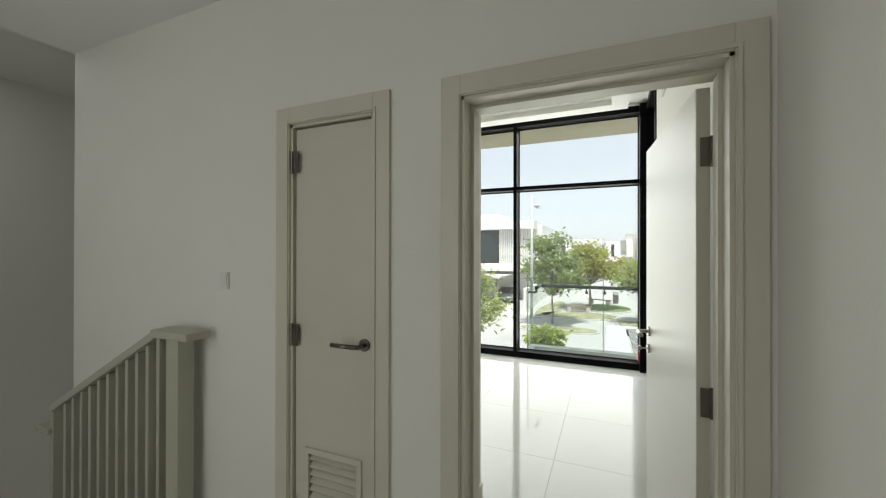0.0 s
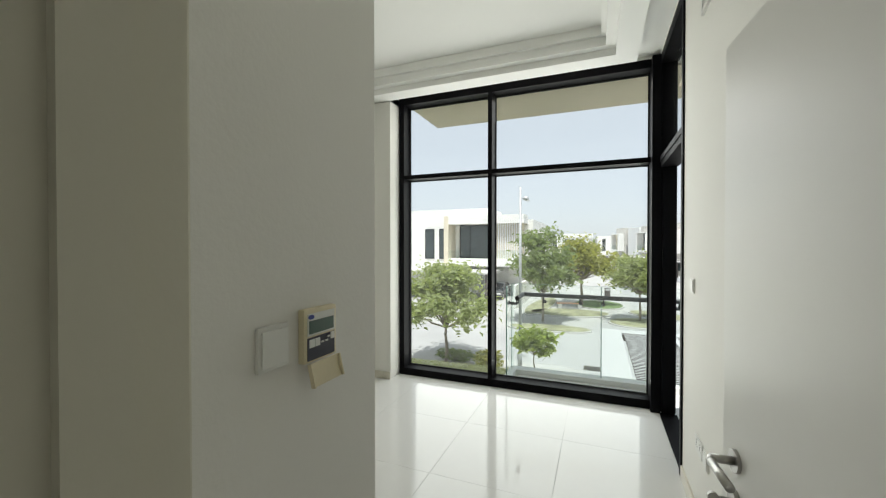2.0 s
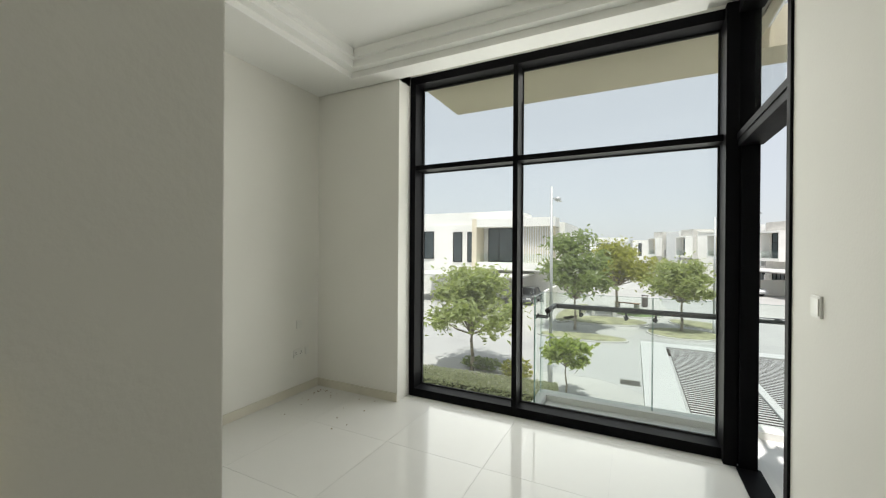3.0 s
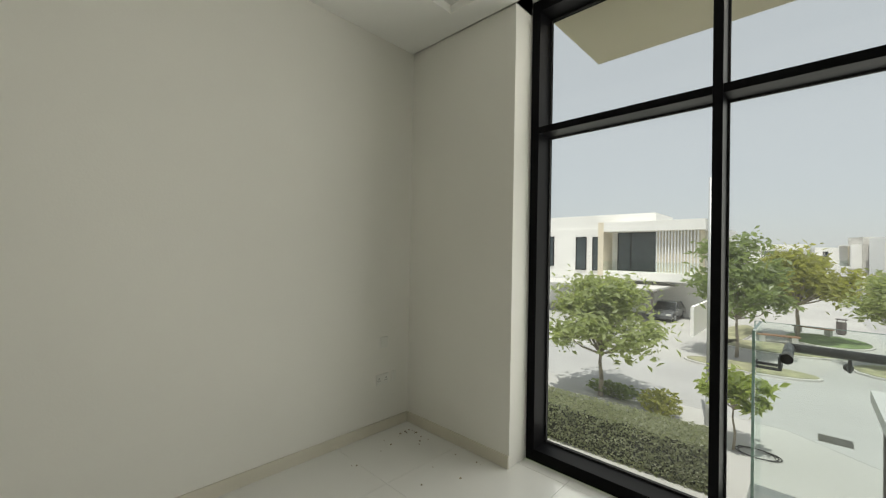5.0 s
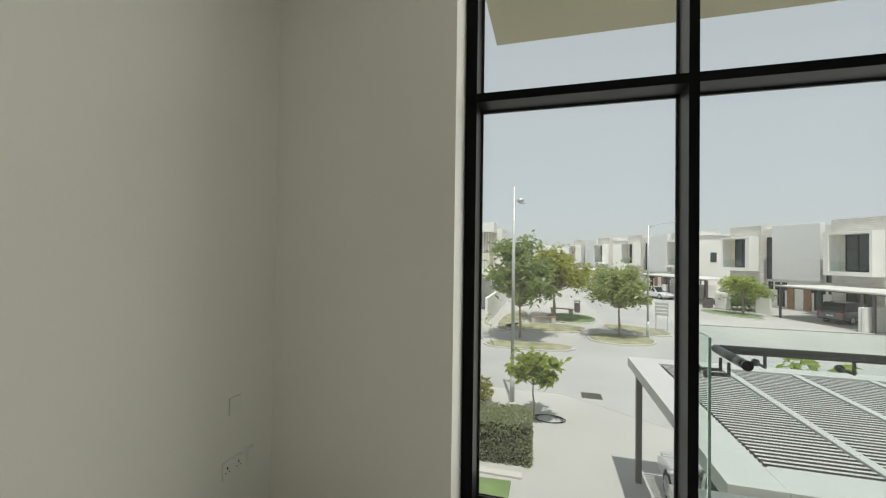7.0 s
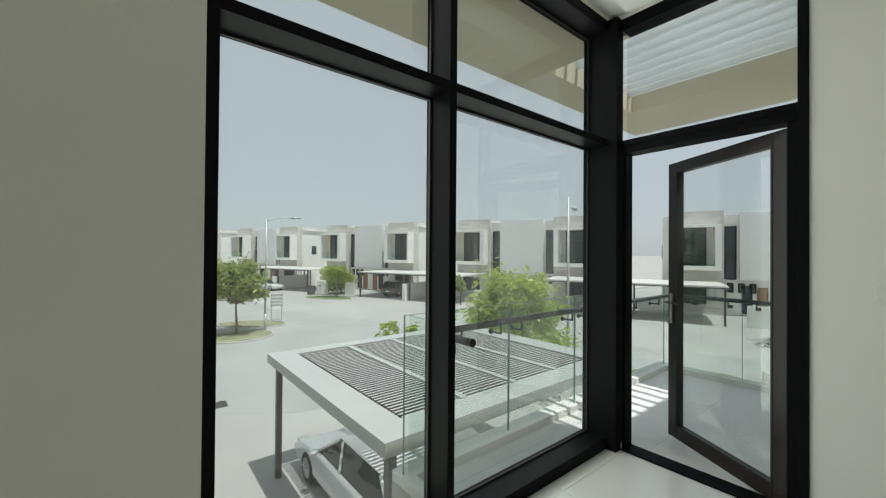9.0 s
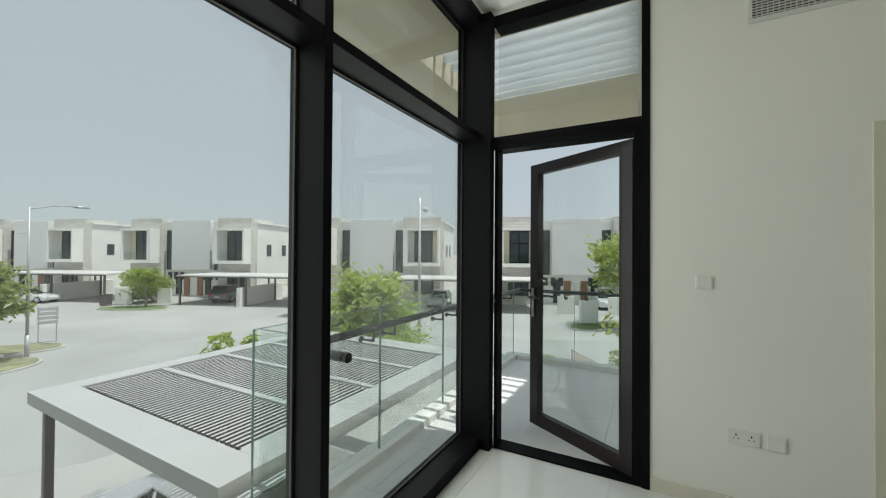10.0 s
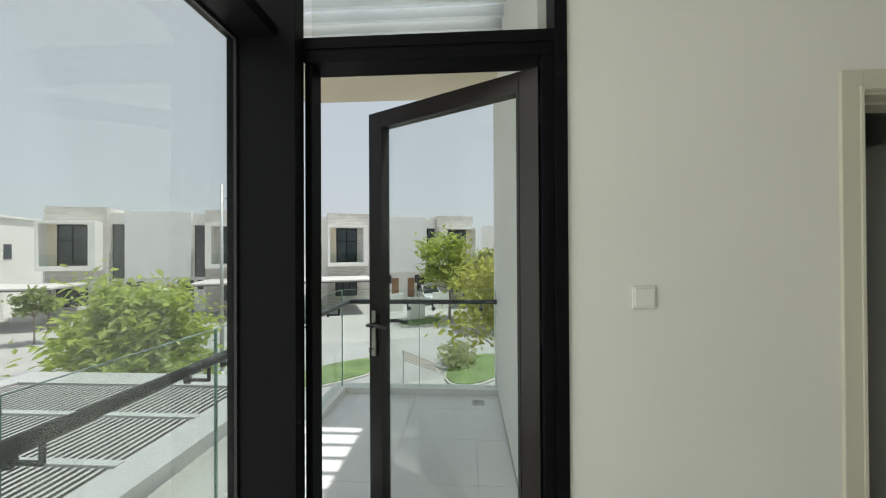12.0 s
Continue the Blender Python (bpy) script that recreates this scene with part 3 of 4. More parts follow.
for bx, bz, bw, bh in ((-0.042, -0.018, 0.016, 0.018), (-0.024, -0.018, 0.016, 0.018), (-0.004, -0.014, 0.010, 0.004), (0.010, -0.014, 0.010, 0.004), (0.030, -0.012, 0.013, 0.016), (0.018, -0.006, 0.010, 0.004)):
    boxes("button", M_PLAST, th, (bx, -0.0225, bz, bx + bw, -0.020, bz + bh), bev=0.0008)
bm = bmesh.new()
box(bm, -0.052, -0.004, -0.052, 0.052, 0.0, 0.0), box(bm, -0.052, -0.012, -0.052, -0.048, -0.004, 0.0), box(bm, 0.048, -0.012, -0.052, 0.052, -0.004, 0.0)
bm.transform(pose(0, -0.022, -0.053, -14))
part("flap", soft(bm, 0.001, 1), M_YELL, th, "open yellowed plastic flap")

vent = thing("wall_vent", "white linear air grille high on the wall", "air vent", on(E_, 0, 0))
V0, V1 = 1.61, 2.75
# black sheet on the solid wall, coloured as the shade inside the grille
boxes("duct_shade", M_BLACK, vent, (V0 + 0.015, -0.004, 2.80, V1 - 0.015, -0.001, 2.94))
boxes("frame", M_VENT, vent, (V0, -0.014, 2.78, V1, 0, 2.805), (V0, -0.014, 2.935, V1, 0, 2.96), (V0, -0.014, 2.805, V0 + 0.022, 0, 2.935), (V1 - 0.022, -0.014, 2.805, V1, 0, 2.935), bev=0.002)
for i in range(8):
    boxes("slat", M_VENT, vent, (V0 + 0.022, -0.012, 2.812 + i * 0.0155, V1 - 0.022, -0.004, 2.817 + i * 0.0155))
for i in range(46):
    x = V0 + 0.04 + i * 0.0245
    boxes("bar", M_VENT, vent, (x, -0.009, 2.806, x + 0.004, -0.0045, 2.934))

# ---- stairs ----
stair = thing("staircase", "tiled stair going down from the hall", "stairs", kind="structure")
for i in range(11):
    boxes("step", M_TILE, stair, (0.2 - 0.27 * (i + 1), -5.2, -0.19 * (i + 1) - 0.25, 0.2 - 0.27 * i, -4.12, -0.175 * (i + 1)))
rail = thing("stair_railing", "cream painted stair railing with close flat balusters", "railing")
RY = -4.07
boxes("newel_post", M_STAIR, rail, (0.30, RY - 0.04, 0, 0.39, RY + 0.04, 1.045), bev=0.004)
boxes("newel_cap", M_STAIR, rail, (0.20, RY - 0.06, 1.045, 0.48, RY + 0.06, 1.085), bev=0.012)
bm = bmesh.new()
extrude_poly(bm, [(0.22, 1.085), (0.22, 1.04), (-0.79, 0.50), (-0.79, 0.545)], RY - 0.05, RY + 0.05)
part("handrail", soft(bm, 0.008), M_STAIR, rail)
boxes("newel_cap", M_STAIR, rail, (-0.95, RY - 0.05, 0.36, -0.80, RY + 0.05, 0.40), bev=0.008)
boxes("newel_post", M_STAIR, rail, (-0.83, RY - 0.03, -0.9, -0.79, RY + 0.03, 0.53), bev=0.004)
bm = bmesh.new()
box(bm, -0.012, -0.03, -1.2, 0.012, 0.03, 0.0)
bal = mesh_of("baluster", soft(bm, 0.003, 1), M_STAIR)
for i in range(11):
    x = 0.215 - i * 0.088
    b_ = new("baluster", bal)
    b_.parent = rail
    b_.location = (x, RY, 1.043 - (0.22 - x) * 0.5347)
boxes("bottom_rail", M_WOOD, rail, (0.20, RY - 0.05, -0.004, 0.46, RY + 0.05, 0.014), bev=0.003)


# unseen window, added on the closed end wall to go with the hall fill
w2 = thing("window_2", "unseen window added behind the landing for the hall fill", "window", kind="structure")
boxes("window_frame", M_ALU, w2, (-0.45, -7.2, 0.35, -0.4, -7.14, 2.65), (2.2, -7.2, 0.35, 2.25, -7.14, 2.65), (-0.4, -7.2, 0.35, 2.2, -7.14, 0.4), (-0.4, -7.2, 2.6, 2.2, -7.14, 2.65))
boxes("pane", M_GLASS, w2, (-0.4, -7.18, 0.4, 2.2, -7.17, 2.6))


# ---- balcony ----
BX0, BX1, BY1, BZ = 1.2, 5.3, 0.61, -0.02
bal_floor = setting("balcony_floor", M_KERB, "pale tiled balcony slab", (BX0, 0.15, -0.3, BX1 + 0.1, BY1 + 0.1, BZ - 0.012), (2.93, -1.05, -0.3, BX1 + 0.1, 0.15, BZ - 0.012), (2.73, 0.13, -0.3, 2.93, 0.15, BZ - 0.012))
setting("balcony_kerb", M_WHITE, "low white kerb under the glass balustrade", (BX0, BY1 - 0.05, BZ - 0.012, BX1 + 0.1, BY1 + 0.1, 0.04), (BX1 - 0.05, -1.05, BZ - 0.012, BX1 + 0.1, BY1 - 0.05, 0.04), (BX0, 0.15, BZ - 0.012, BX0 + 0.09, BY1 - 0.05, 0.04), bev=0.006)
bst = thing("balustrade", "frameless glass balustrade with dark round handrail", "railing")
GT = 1.075


def glass_panel(d):
    g = boxes("glass_panel", M_BGLASS, bst, d)
    g.visible_shadow = False
    return g


xs = [BX0 + 0.02, 2.24, 3.2, 4.25, BX1]
for a, b_ in zip(xs, xs[1:]):
    p = glass_panel((a + 0.006, BY1 - 0.006, 0.02, b_ - 0.006, BY1 + 0.006, GT))
    boxes("glass_edge", M_GEDGE, p, (a + 0.001, BY1 - 0.006, 0.02, a + 0.006, BY1 + 0.006, GT), (b_ - 0.006, BY1 - 0.006, 0.02, b_ - 0.001, BY1 + 0.006, GT), (a + 0.006, BY1 - 0.006, GT, b_ - 0.006, BY1 + 0.006, GT + 0.002))
p = glass_panel((BX0 + 0.045, 0.215, 0.02, BX0 + 0.057, BY1 - 0.02, GT))
boxes("glass_edge", M_GEDGE, p, (BX0 + 0.044, 0.208, 0.02, BX0 + 0.058, 0.215, GT), (BX0 + 0.045, 0.215, GT, BX0 + 0.057, BY1 - 0.02, GT + 0.002))
for a, b_ in ((BY1 - 0.02, -0.23), (-0.24, -1.04)):
    p = glass_panel((BX1 - 0.006, b_ + 0.006, 0.02, BX1 + 0.006, a - 0.006, GT))
    boxes("glass_edge", M_GEDGE, p, (BX1 - 0.006, b_ + 0.001, 0.02, BX1 + 0.006, b_ + 0.006, GT), (BX1 - 0.006, b_, GT, BX1 + 0.006, a, GT + 0.002))
RZ, RYY, RXX = 0.962, BY1 - 0.115, BX1 - 0.115
bm = bmesh.new()
tube(bm, [(1.385, 0.14, RZ), (1.385, RYY, RZ), (RXX, RYY, RZ), (RXX, -1.04, RZ)], 0.024, 20)
part("handrail", bm, M_RAIL, bst, "dark round metal handrail", smooth=True)
bm = bmesh.new()
rod(bm, (1.385, 0.133, RZ), (1.385, 0.145, RZ), 0.0255, 20)
part("end_cap", bm, M_GASK, bst)


def bracket(x, y, dx, dy):
    bm = bmesh.new()
    tube(bm, [(x, y, RZ - 0.02), (x, y, RZ - 0.085), (x + dx * 0.085, y + dy * 0.085, RZ - 0.085), (x + dx * 0.105, y + dy * 0.105, RZ - 0.085)], 0.0085, 8)
    rod(bm, (x + dx * 0.098, y + dy * 0.098, RZ - 0.085), (x + dx * 0.112, y + dy * 0.112, RZ - 0.085), 0.021, 16)
    part("bracket", bm, M_RAIL, bst, smooth=True)


for x in (1.62, 2.02, 2.26, 2.98, 3.25, 3.95, 4.25, 4.85):
    bracket(x, RYY, 0, 1)
for y in (0.25, -0.12, -0.38, -0.88):
    bracket(RXX, y, 1, 0)
for y in (0.26, 0.36):
    bracket(1.355, y, -1, 0)
dr = thing("floor_drain", "small square metal drain in the balcony floor", "drain", pose(5.05, -0.84, BZ))
boxes("frame", M_STEEL, dr, (-0.06, -0.06, 0, 0.06, -0.045, 0.004), (-0.06, 0.045, 0, 0.06, 0.06, 0.004), (-0.06, -0.045, 0, -0.045, 0.045, 0.004), (0.045, -0.045, 0, 0.06, 0.045, 0.004))
for i in range(5):
    boxes("bar", M_STEEL, dr, (-0.04 + i * 0.018, -0.045, 0, -0.032 + i * 0.018, 0.045, 0.003))

# roof overhang with a louvred opening above the balcony
EZ = 3.262
setting("canopy", M_STUCCO, "sand coloured overhang with a louvred opening", (0.01, 0.2, EZ, 3.0, 1.17, EZ + 0.34), (3.0, 0.77, EZ, 5.7, 1.17, EZ + 0.34), (4.72, -1.05, EZ, 5.7, 0.77, EZ + 0.34), (2.93, -1.05, EZ, 3.0, 0.2, EZ + 0.34))
lv = thing("louvre_roof", "white translucent slatted louvre above the balcony", "louvre")
bm = bmesh.new()
box(bm, -0.022, -1.05, 0, 0.022, 0.77, 0.09)
lm = mesh_of("slat", soft(bm, 0.004, 1), M_SLAT)
for i in range(9):
    s = new("slat", lm)
    s.parent = lv
    s.location = (3.09 + i * 0.19, 0, EZ + 0.17)
setting("wall_parapet_end", M_WHITE, "white wall closing the balcony", (5.45, -4.2, -3.6, 5.7, -1.05, 3.6))

# ---- ground, road and planting beds ----
G = -3.6
gr = setting("ground", M_GROUND, "pale sunlit paved ground", (-900, -300, G - 1, 900, 1500, G))
rd = bmesh.new()
extrude_poly(rd, [(-60, 12.9), (1.0, 12.9), (1.0, 18.9), (-60, 18.9)], G - 0.5, G + 0.004, "z")
extrude_poly(rd, [(1.0, 12.9), (4, 10.8), (12.8, 8.8), (25.0, -18), (31, -15.5), (20.5, 10.5), (9.5, 33), (8.5, 90), (3.5, 90), (4.8, 30), (3.6, 27), (1.0, 18.9)], G - 0.5, G + 0.004, "z")
tagged(part("road", rd, M_ROAD), "pale sunlit asphalt street", "road", kind="structure")


def bed(name, label, pts, material, h=0.1, kerb=True):
    t = thing(name, label, "planting bed", kind="structure")
    c = Vector((sum(p[0] for p in pts) / len(pts), sum(p[1] for p in pts) / len(pts)))
    if kerb:
        bm = bmesh.new()
        extrude_poly(bm, pts, G - 0.1, G + h, "z")
        part("kerb", soft(bm, 0.02, 1), M_KERB, t)
    bm = bmesh.new()
    extrude_poly(bm, [(c.x + (p[0] - c.x) * 0.95, c.y + (p[1] - c.y) * 0.95) for p in pts], G, G + h + 0.03, "z")
    part("planting", bm, material, t)
    return t


def oval(cx, cy, rx, ry, turn=0.0, n=18):
    c, s = math.cos(radians(turn)), math.sin(radians(turn))
    return [(cx + rx * math.cos(a) * c - ry * math.sin(a) * s, cy + rx * math.cos(a) * s + ry * math.sin(a) * c) for a in (2 * math.pi * i / n for i in range(n))]


bed("planting_island", "kerbed island of dry ground cover under a tree", oval(4.75, 23.6, 1.95, 1.6, 5), M_DRY)
bed("planting_island", "kerbed island with a street lamp", oval(6.3, 27.2, 2.3, 1.2, -35), M_DRY)
bed("planting_strip", "strip of ground cover along the path", oval(-0.6, 20.0, 2.5, 0.9, 3), M_DRY)
bed("lawn_patch", "dry green lawn by the corner benches", oval(0.2, 26.0, 2.9, 1.6, 8), M_DRY)
bed("lawn_patch", "green lawn by the corner benches", oval(2.2, 31.0, 2.0, 2.4, 8), M_GRASS)
bed("planting_bed", "shrub bed beside the low wall", oval(-2.2, 29.0, 0.9, 5.0, -4), M_DRY)
bed("planting_island", "kerbed green island across the street", oval(16.4, 38.6, 3.0, 1.2, -62), M_GRASS)
bed("planting_strip", "green verge in front of the houses", oval(17.0, 4.6, 2.6, 1.2, -40), M_GRASS)
bed("planting_strip", "clipped verge by the neighbouring drive", oval(17.8, -1.2, 2.4, 1.2, -20), M_GRASS)
bed("planting_strip", "clipped verge near the neighbour's cars", oval(28.5, 2.5, 2.0, 1.2, -30), M_GRASS)
bed("front_lawn", "bright green front lawn inside the hedge", [(-9, 1.0), (-0.1, 1.0), (-0.1, 6.85), (-9, 6.35)], M_GRASS, 0.03, False)
setting("kerb_lawn", M_KERB, "pale concrete edging between lawn and hedge", (-9, 6.9, G, -0.1, 7.12, G + 0.05), (-2.75, 1.0, G, -2.62, 6.9, G + 0.045))
dp = thing("drain_cover", "dark metal drain cover in the paving", "drain cover", pose(2.0, 13.0, G))
boxes("plate", M_BRASS, dp, (-0.35, -0.3, 0, 0.35, 0.3, 0.012), bev=0.004)


# ---- trees and shrubs ----
def leaves(bm, n, sample, size, rng):
    for _ in range(n):
        c = sample()
        a = Euler((rng.uniform(-1.0, 1.0), rng.uniform(-1.0, 1.0), rng.uniform(0, 6.28))).to_matrix()
        s = size * rng.uniform(0.6, 1.3)
        pts = [Vector((0, -s, 0)), Vector((s * 0.45, -s * 0.1, s * 0.14)), Vector((0, s, -s * 0.1)), Vector((-s * 0.45, -s * 0.1, s * 0.14))]
        vs = [bm.verts.new(c + a @ p) for p in pts]
        bm.faces.new((vs[0], vs[1], vs[2]))
        bm.faces.new((vs[0], vs[2], vs[3]))


def tree(name, label, x, y, trunk_h, crown_r, crown_h, material, n=2200, size=0.16, seed=1, clumps=14, bend=0.0, tr=0.09):
    rng = random.Random(seed)
    n, size, clumps = int(n * 1.6), size * 0.95, int(clumps * 1.6)
    t = thing(name, label, "tree", pose(x, y, G + 0.02))
    bm = bmesh.new()
    top = Vector((bend, 0, trunk_h))
    pts = [Vector((0, 0, 0)), Vector((bend * 0.3 + 0.03, 0.02, trunk_h * 0.35)), Vector((bend * 0.6 - 0.02, -0.02, trunk_h * 0.7)), top]
    for i, (a, b_) in enumerate(zip(pts, pts[1:])):
        rod(bm, a, b_, tr * (1 - 0.18 * i), 10, tr * (1 - 0.18 * (i + 1)))
    cl = []
    for i in range(clumps):
        ang, rad, hh = i * 2.4, crown_r * math.sqrt((i + 0.5) / clumps) * rng.uniform(0.7, 1.0), rng.uniform(0.1, 1.0)
        rad *= math.sqrt(max(0.12, 1 - (hh - 0.35) ** 2 * 1.7))
        c = top + Vector((math.cos(ang) * rad, math.sin(ang) * rad, crown_h * hh))
        cl.append((c, crown_r * rng.uniform(0.15, 0.3)))
        mid = top.lerp(c, 0.5) + Vector((0, 0, -0.1 * crown_h))
        rod(bm, top - Vector((0, 0, trunk_h * 0.12)), mid, tr * 0.4, 6, tr * 0.25)
        rod(bm, mid, c, tr * 0.25, 6, tr * 0.08)
    part("trunk", bm, M_BARK, t, smooth=True)

    def sample():
        c, r = rng.choice(cl)
        d = Vector((rng.gauss(0, 1), rng.gauss(0, 1), rng.gauss(0, 0.75)))
        return c + d * r * 0.72
    bm = bmesh.new()
    leaves(bm, n, sample, size, rng)
    part("crown", bm, material, t)
    return t


def shrub(name, label, x, y, rx, ry, h, material, n=900, size=0.09, seed=1, cat="shrub"):
    rng = random.Random(seed)
    t = thing(name, label, cat, pose(x, y, G + 0.02))
    bm = bmesh.new()
    for i in range(7):
        a = i * 0.9
        rod(bm, (0, 0, 0), (math.cos(a) * rx * 0.5, math.sin(a) * ry * 0.5, h * 0.7), 0.02, 6, 0.008)
    part("stems", bm, M_BARK, t)

    def sample():
        d = Vector((rng.gauss(0, 1), rng.gauss(0, 1), rng.gauss(0, 1))).normalized() * (rng.random() ** 0.35)
        w = 1 + 0.25 * noise.noise(Vector((d.x * 2 + seed, d.y * 2, d.z * 2)))
        return Vector((d.x * rx * w, d.y * ry * w, h * 0.52 + d.z * h * 0.5 * w))
    bm = bmesh.new()
    leaves(bm, n, sample, size, rng)
    part("foliage", bm, material, t)
    return t


tree("street_tree", "broad-leaved young street tree behind the hedge", -3.98, 11.6, 1.7, 1.95, 2.2, M_LEAF1, 2900, 0.15, 3, 18)
tree("young_tree", "small staked tree with bright leaves", 0.03, 10.26, 1.2, 0.85, 0.65, M_LEAF4, 700, 0.13, 5, 9, tr=0.035)
tree("street_tree", "layered dark green tree beside the path", -1.23, 22.2, 2.2, 2.1, 3.6, M_LEAF2, 2600, 0.2, 7, 20)
tree("street_tree", "yellowish feathery tree near the benches", 0.9, 30.2, 2.5, 2.6, 2.7, M_LEAF3, 2600, 0.22, 11, 22, tr=0.13)
tree("street_tree", "round tree with bronze tinted leaves on an island", 4.77, 24.4, 2.1, 1.8, 2.1, M_LEAF1, 2400, 0.17, 13, 18)
tree("street_tree", "small green tree across the street", 17.4, 38.7, 1.9, 1.8, 1.3, M_LEAF4, 1100, 0.18, 17, 10)
tree("large_tree", "dense bright green tree beside the carport", 10.85, 7.9, 1.55, 1.75, 2.6, M_LEAF4, 4800, 0.15, 19, 30, tr=0.12)
tree("young_tree", "young staked tree in front of a carport", 21.3, 23.4, 1.7, 1.0, 1.3, M_LEAF2, 700, 0.15, 23, 8, tr=0.05)
tree("garden_tree", "fine-leaved green tree with reddish tips", 13.5, -2.3, 2.0, 2.2, 2.6, M_LEAF3, 3200, 0.13, 29, 24, tr=0.1)
tree("garden_tree", "green tree in front of the far houses", 29.5, 0.5, 2.6, 2.6, 3.2, M_LEAF4, 2200, 0.2, 31, 18, tr=0.12)
tree("garden_tree", "green tree in front of the far houses", 26.5, -2.8, 2.2, 2.2, 2.8, M_LEAF1, 2000, 0.2, 37, 16, tr=0.12)
shrub("round_bush", "large clipped dark green bush", 19.2, 42.6, 2.2, 2.0, 2.7, M_LEAF2, 3000, 0.14, 41)
shrub("low_bush", "leafy yellow-green shrub beyond the pergola", 6.5, 9.6, 0.5, 0.5, 2.75, M_LEAF4, 500, 0.17, 43)
shrub("low_bush", "leafy yellow-green shrub beyond the pergola", 7.2, 9.3, 0.35, 0.4, 2.65, M_LEAF4, 350, 0.17, 47)
shrub("low_bush", "golden round shrub behind the hedge", -1.95, 11.2, 0.6, 0.5, 0.85, M_LEAF3, 600, 0.1, 53)
shrub("low_bush", "low green ground shrub along the kerb", -3.6, 11.9, 1.1, 0.4, 0.5, M_LEAF2, 600, 0.09, 59)
shrub("low_hedge", "low clipped hedge beside the neighbour's drive", 18.8, -0.3, 1.9, 0.9, 0.8, M_HEDGE, 900, 0.11, 61, "hedge")

hd = thing("hedge", "clipped grey-green box hedge in front of the lawn", "hedge", pose(0.06, 7.5, G, 0, 0, 2.5))
# solid dark box behind the leaves, coloured as the hedge's inner shade
boxes("core", M_HSHADE, hd, (-9.4, 0.09, 0, -0.09, 1.08, 0.93))
rng_h = random.Random(9)


def on_hedge():
    k = rng_h.random()
    x = -9.5 * rng_h.random() ** 1.6
    if k < 0.45:
        return Vector((x, rng_h.uniform(0, 1.17), 1.0 + rng_h.gauss(0, 0.02)))
    if k < 0.85:
        return Vector((x, rng_h.gauss(0.02, 0.04), rng_h.uniform(0, 1.0)))
    if k < 0.95:
        return Vector((rng_h.gauss(0, 0.025), rng_h.uniform(0, 1.17), rng_h.uniform(0, 1.0)))
    return Vector((x, 1.17 + rng_h.gauss(0.02, 0.04), rng_h.uniform(0, 1.0)))


bm = bmesh.new()
leaves(bm, 24000, on_hedge, 0.042, rng_h)
part("foliage", bm, M_HEDGE, hd)

# coiled hose by the young tree
hs = thing("garden_hose", "black coiled irrigation hose on the paving", "hose", pose(0.5, 10.45, G) @ Matrix.Scale(0.72, 4))
bm = bmesh.new()
pts = [Vector((0.5 * math.cos(a) * (1 + 0.03 * a), 0.4 * math.sin(a), 0.03 + 0.02 * (a % 0.9))) for a in (0.35 * i for i in range(44))]
tube(bm, pts, 0.018, 6)
part("coil", bm, M_GASK, hs, smooth=True)


# ---- pergola over the car ----
pg = thing("pergola", "pale painted carport pergola with fine slats", "pergola")
PX0, PX1, PY0, PY1, PZ = 2.25, 8.3, 2.58, 7.8, -0.84
boxes("fascia", M_PERG, pg, (PX0, PY0, PZ - 0.2, PX0 + 0.54, PY1, PZ), bev=0.008)
boxes("fascia", M_PERG, pg, (PX1 - 0.6, PY0, PZ - 0.2, PX1, PY1, PZ), bev=0.008)
boxes("fascia", M_PERG, pg, (PX0 + 0.54, PY0, PZ - 0.2, PX1 - 0.6, PY0 + 0.5, PZ), bev=0.008)
boxes("fascia", M_PERG, pg, (PX0 + 0.54, PY1 - 0.42, PZ - 0.2, PX1 - 0.6, PY1, PZ), bev=0.008)
boxes("inner_edge", M_PERGB, pg, (PX0 + 0.54, PY1 - 0.5, PZ - 0.2, PX1 - 0.6, PY1 - 0.422, PZ - 0.03))
SX0, SX1, SY0, SY1 = PX0 + 0.54, PX1 - 0.6, PY0 + 0.5, PY1 - 0.5
NB = 4
bw = (SX1 - SX0) / NB
for i in range(1, NB):
    boxes("beam", M_PERG, pg, (SX0 + i * bw - 0.06, SY0, PZ - 0.14, SX0 + i * bw + 0.06, SY1, PZ + 0.012), bev=0.01)
NS = 42
bm = bmesh.new()
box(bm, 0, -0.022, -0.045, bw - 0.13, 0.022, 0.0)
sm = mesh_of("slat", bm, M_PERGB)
sm.materials.append(M_PERG)  # pale tops; the brown below paints shade into the gaps between slats
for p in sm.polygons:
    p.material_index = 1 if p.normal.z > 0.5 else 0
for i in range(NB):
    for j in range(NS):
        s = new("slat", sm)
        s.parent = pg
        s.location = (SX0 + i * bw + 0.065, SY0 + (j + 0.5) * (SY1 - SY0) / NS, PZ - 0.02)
for x, y in ((PX0 + 0.2, PY1 - 0.22), (PX1 - 0.25, PY1 - 0.22), (PX0 + 0.2, PY0 + 0.2), (PX1 - 0.25, PY0 + 0.2)):
    boxes("post", M_PERGB, pg, (x - 0.06, y - 0.06, G, x + 0.06, y + 0.06, PZ - 0.2), bev=0.005)


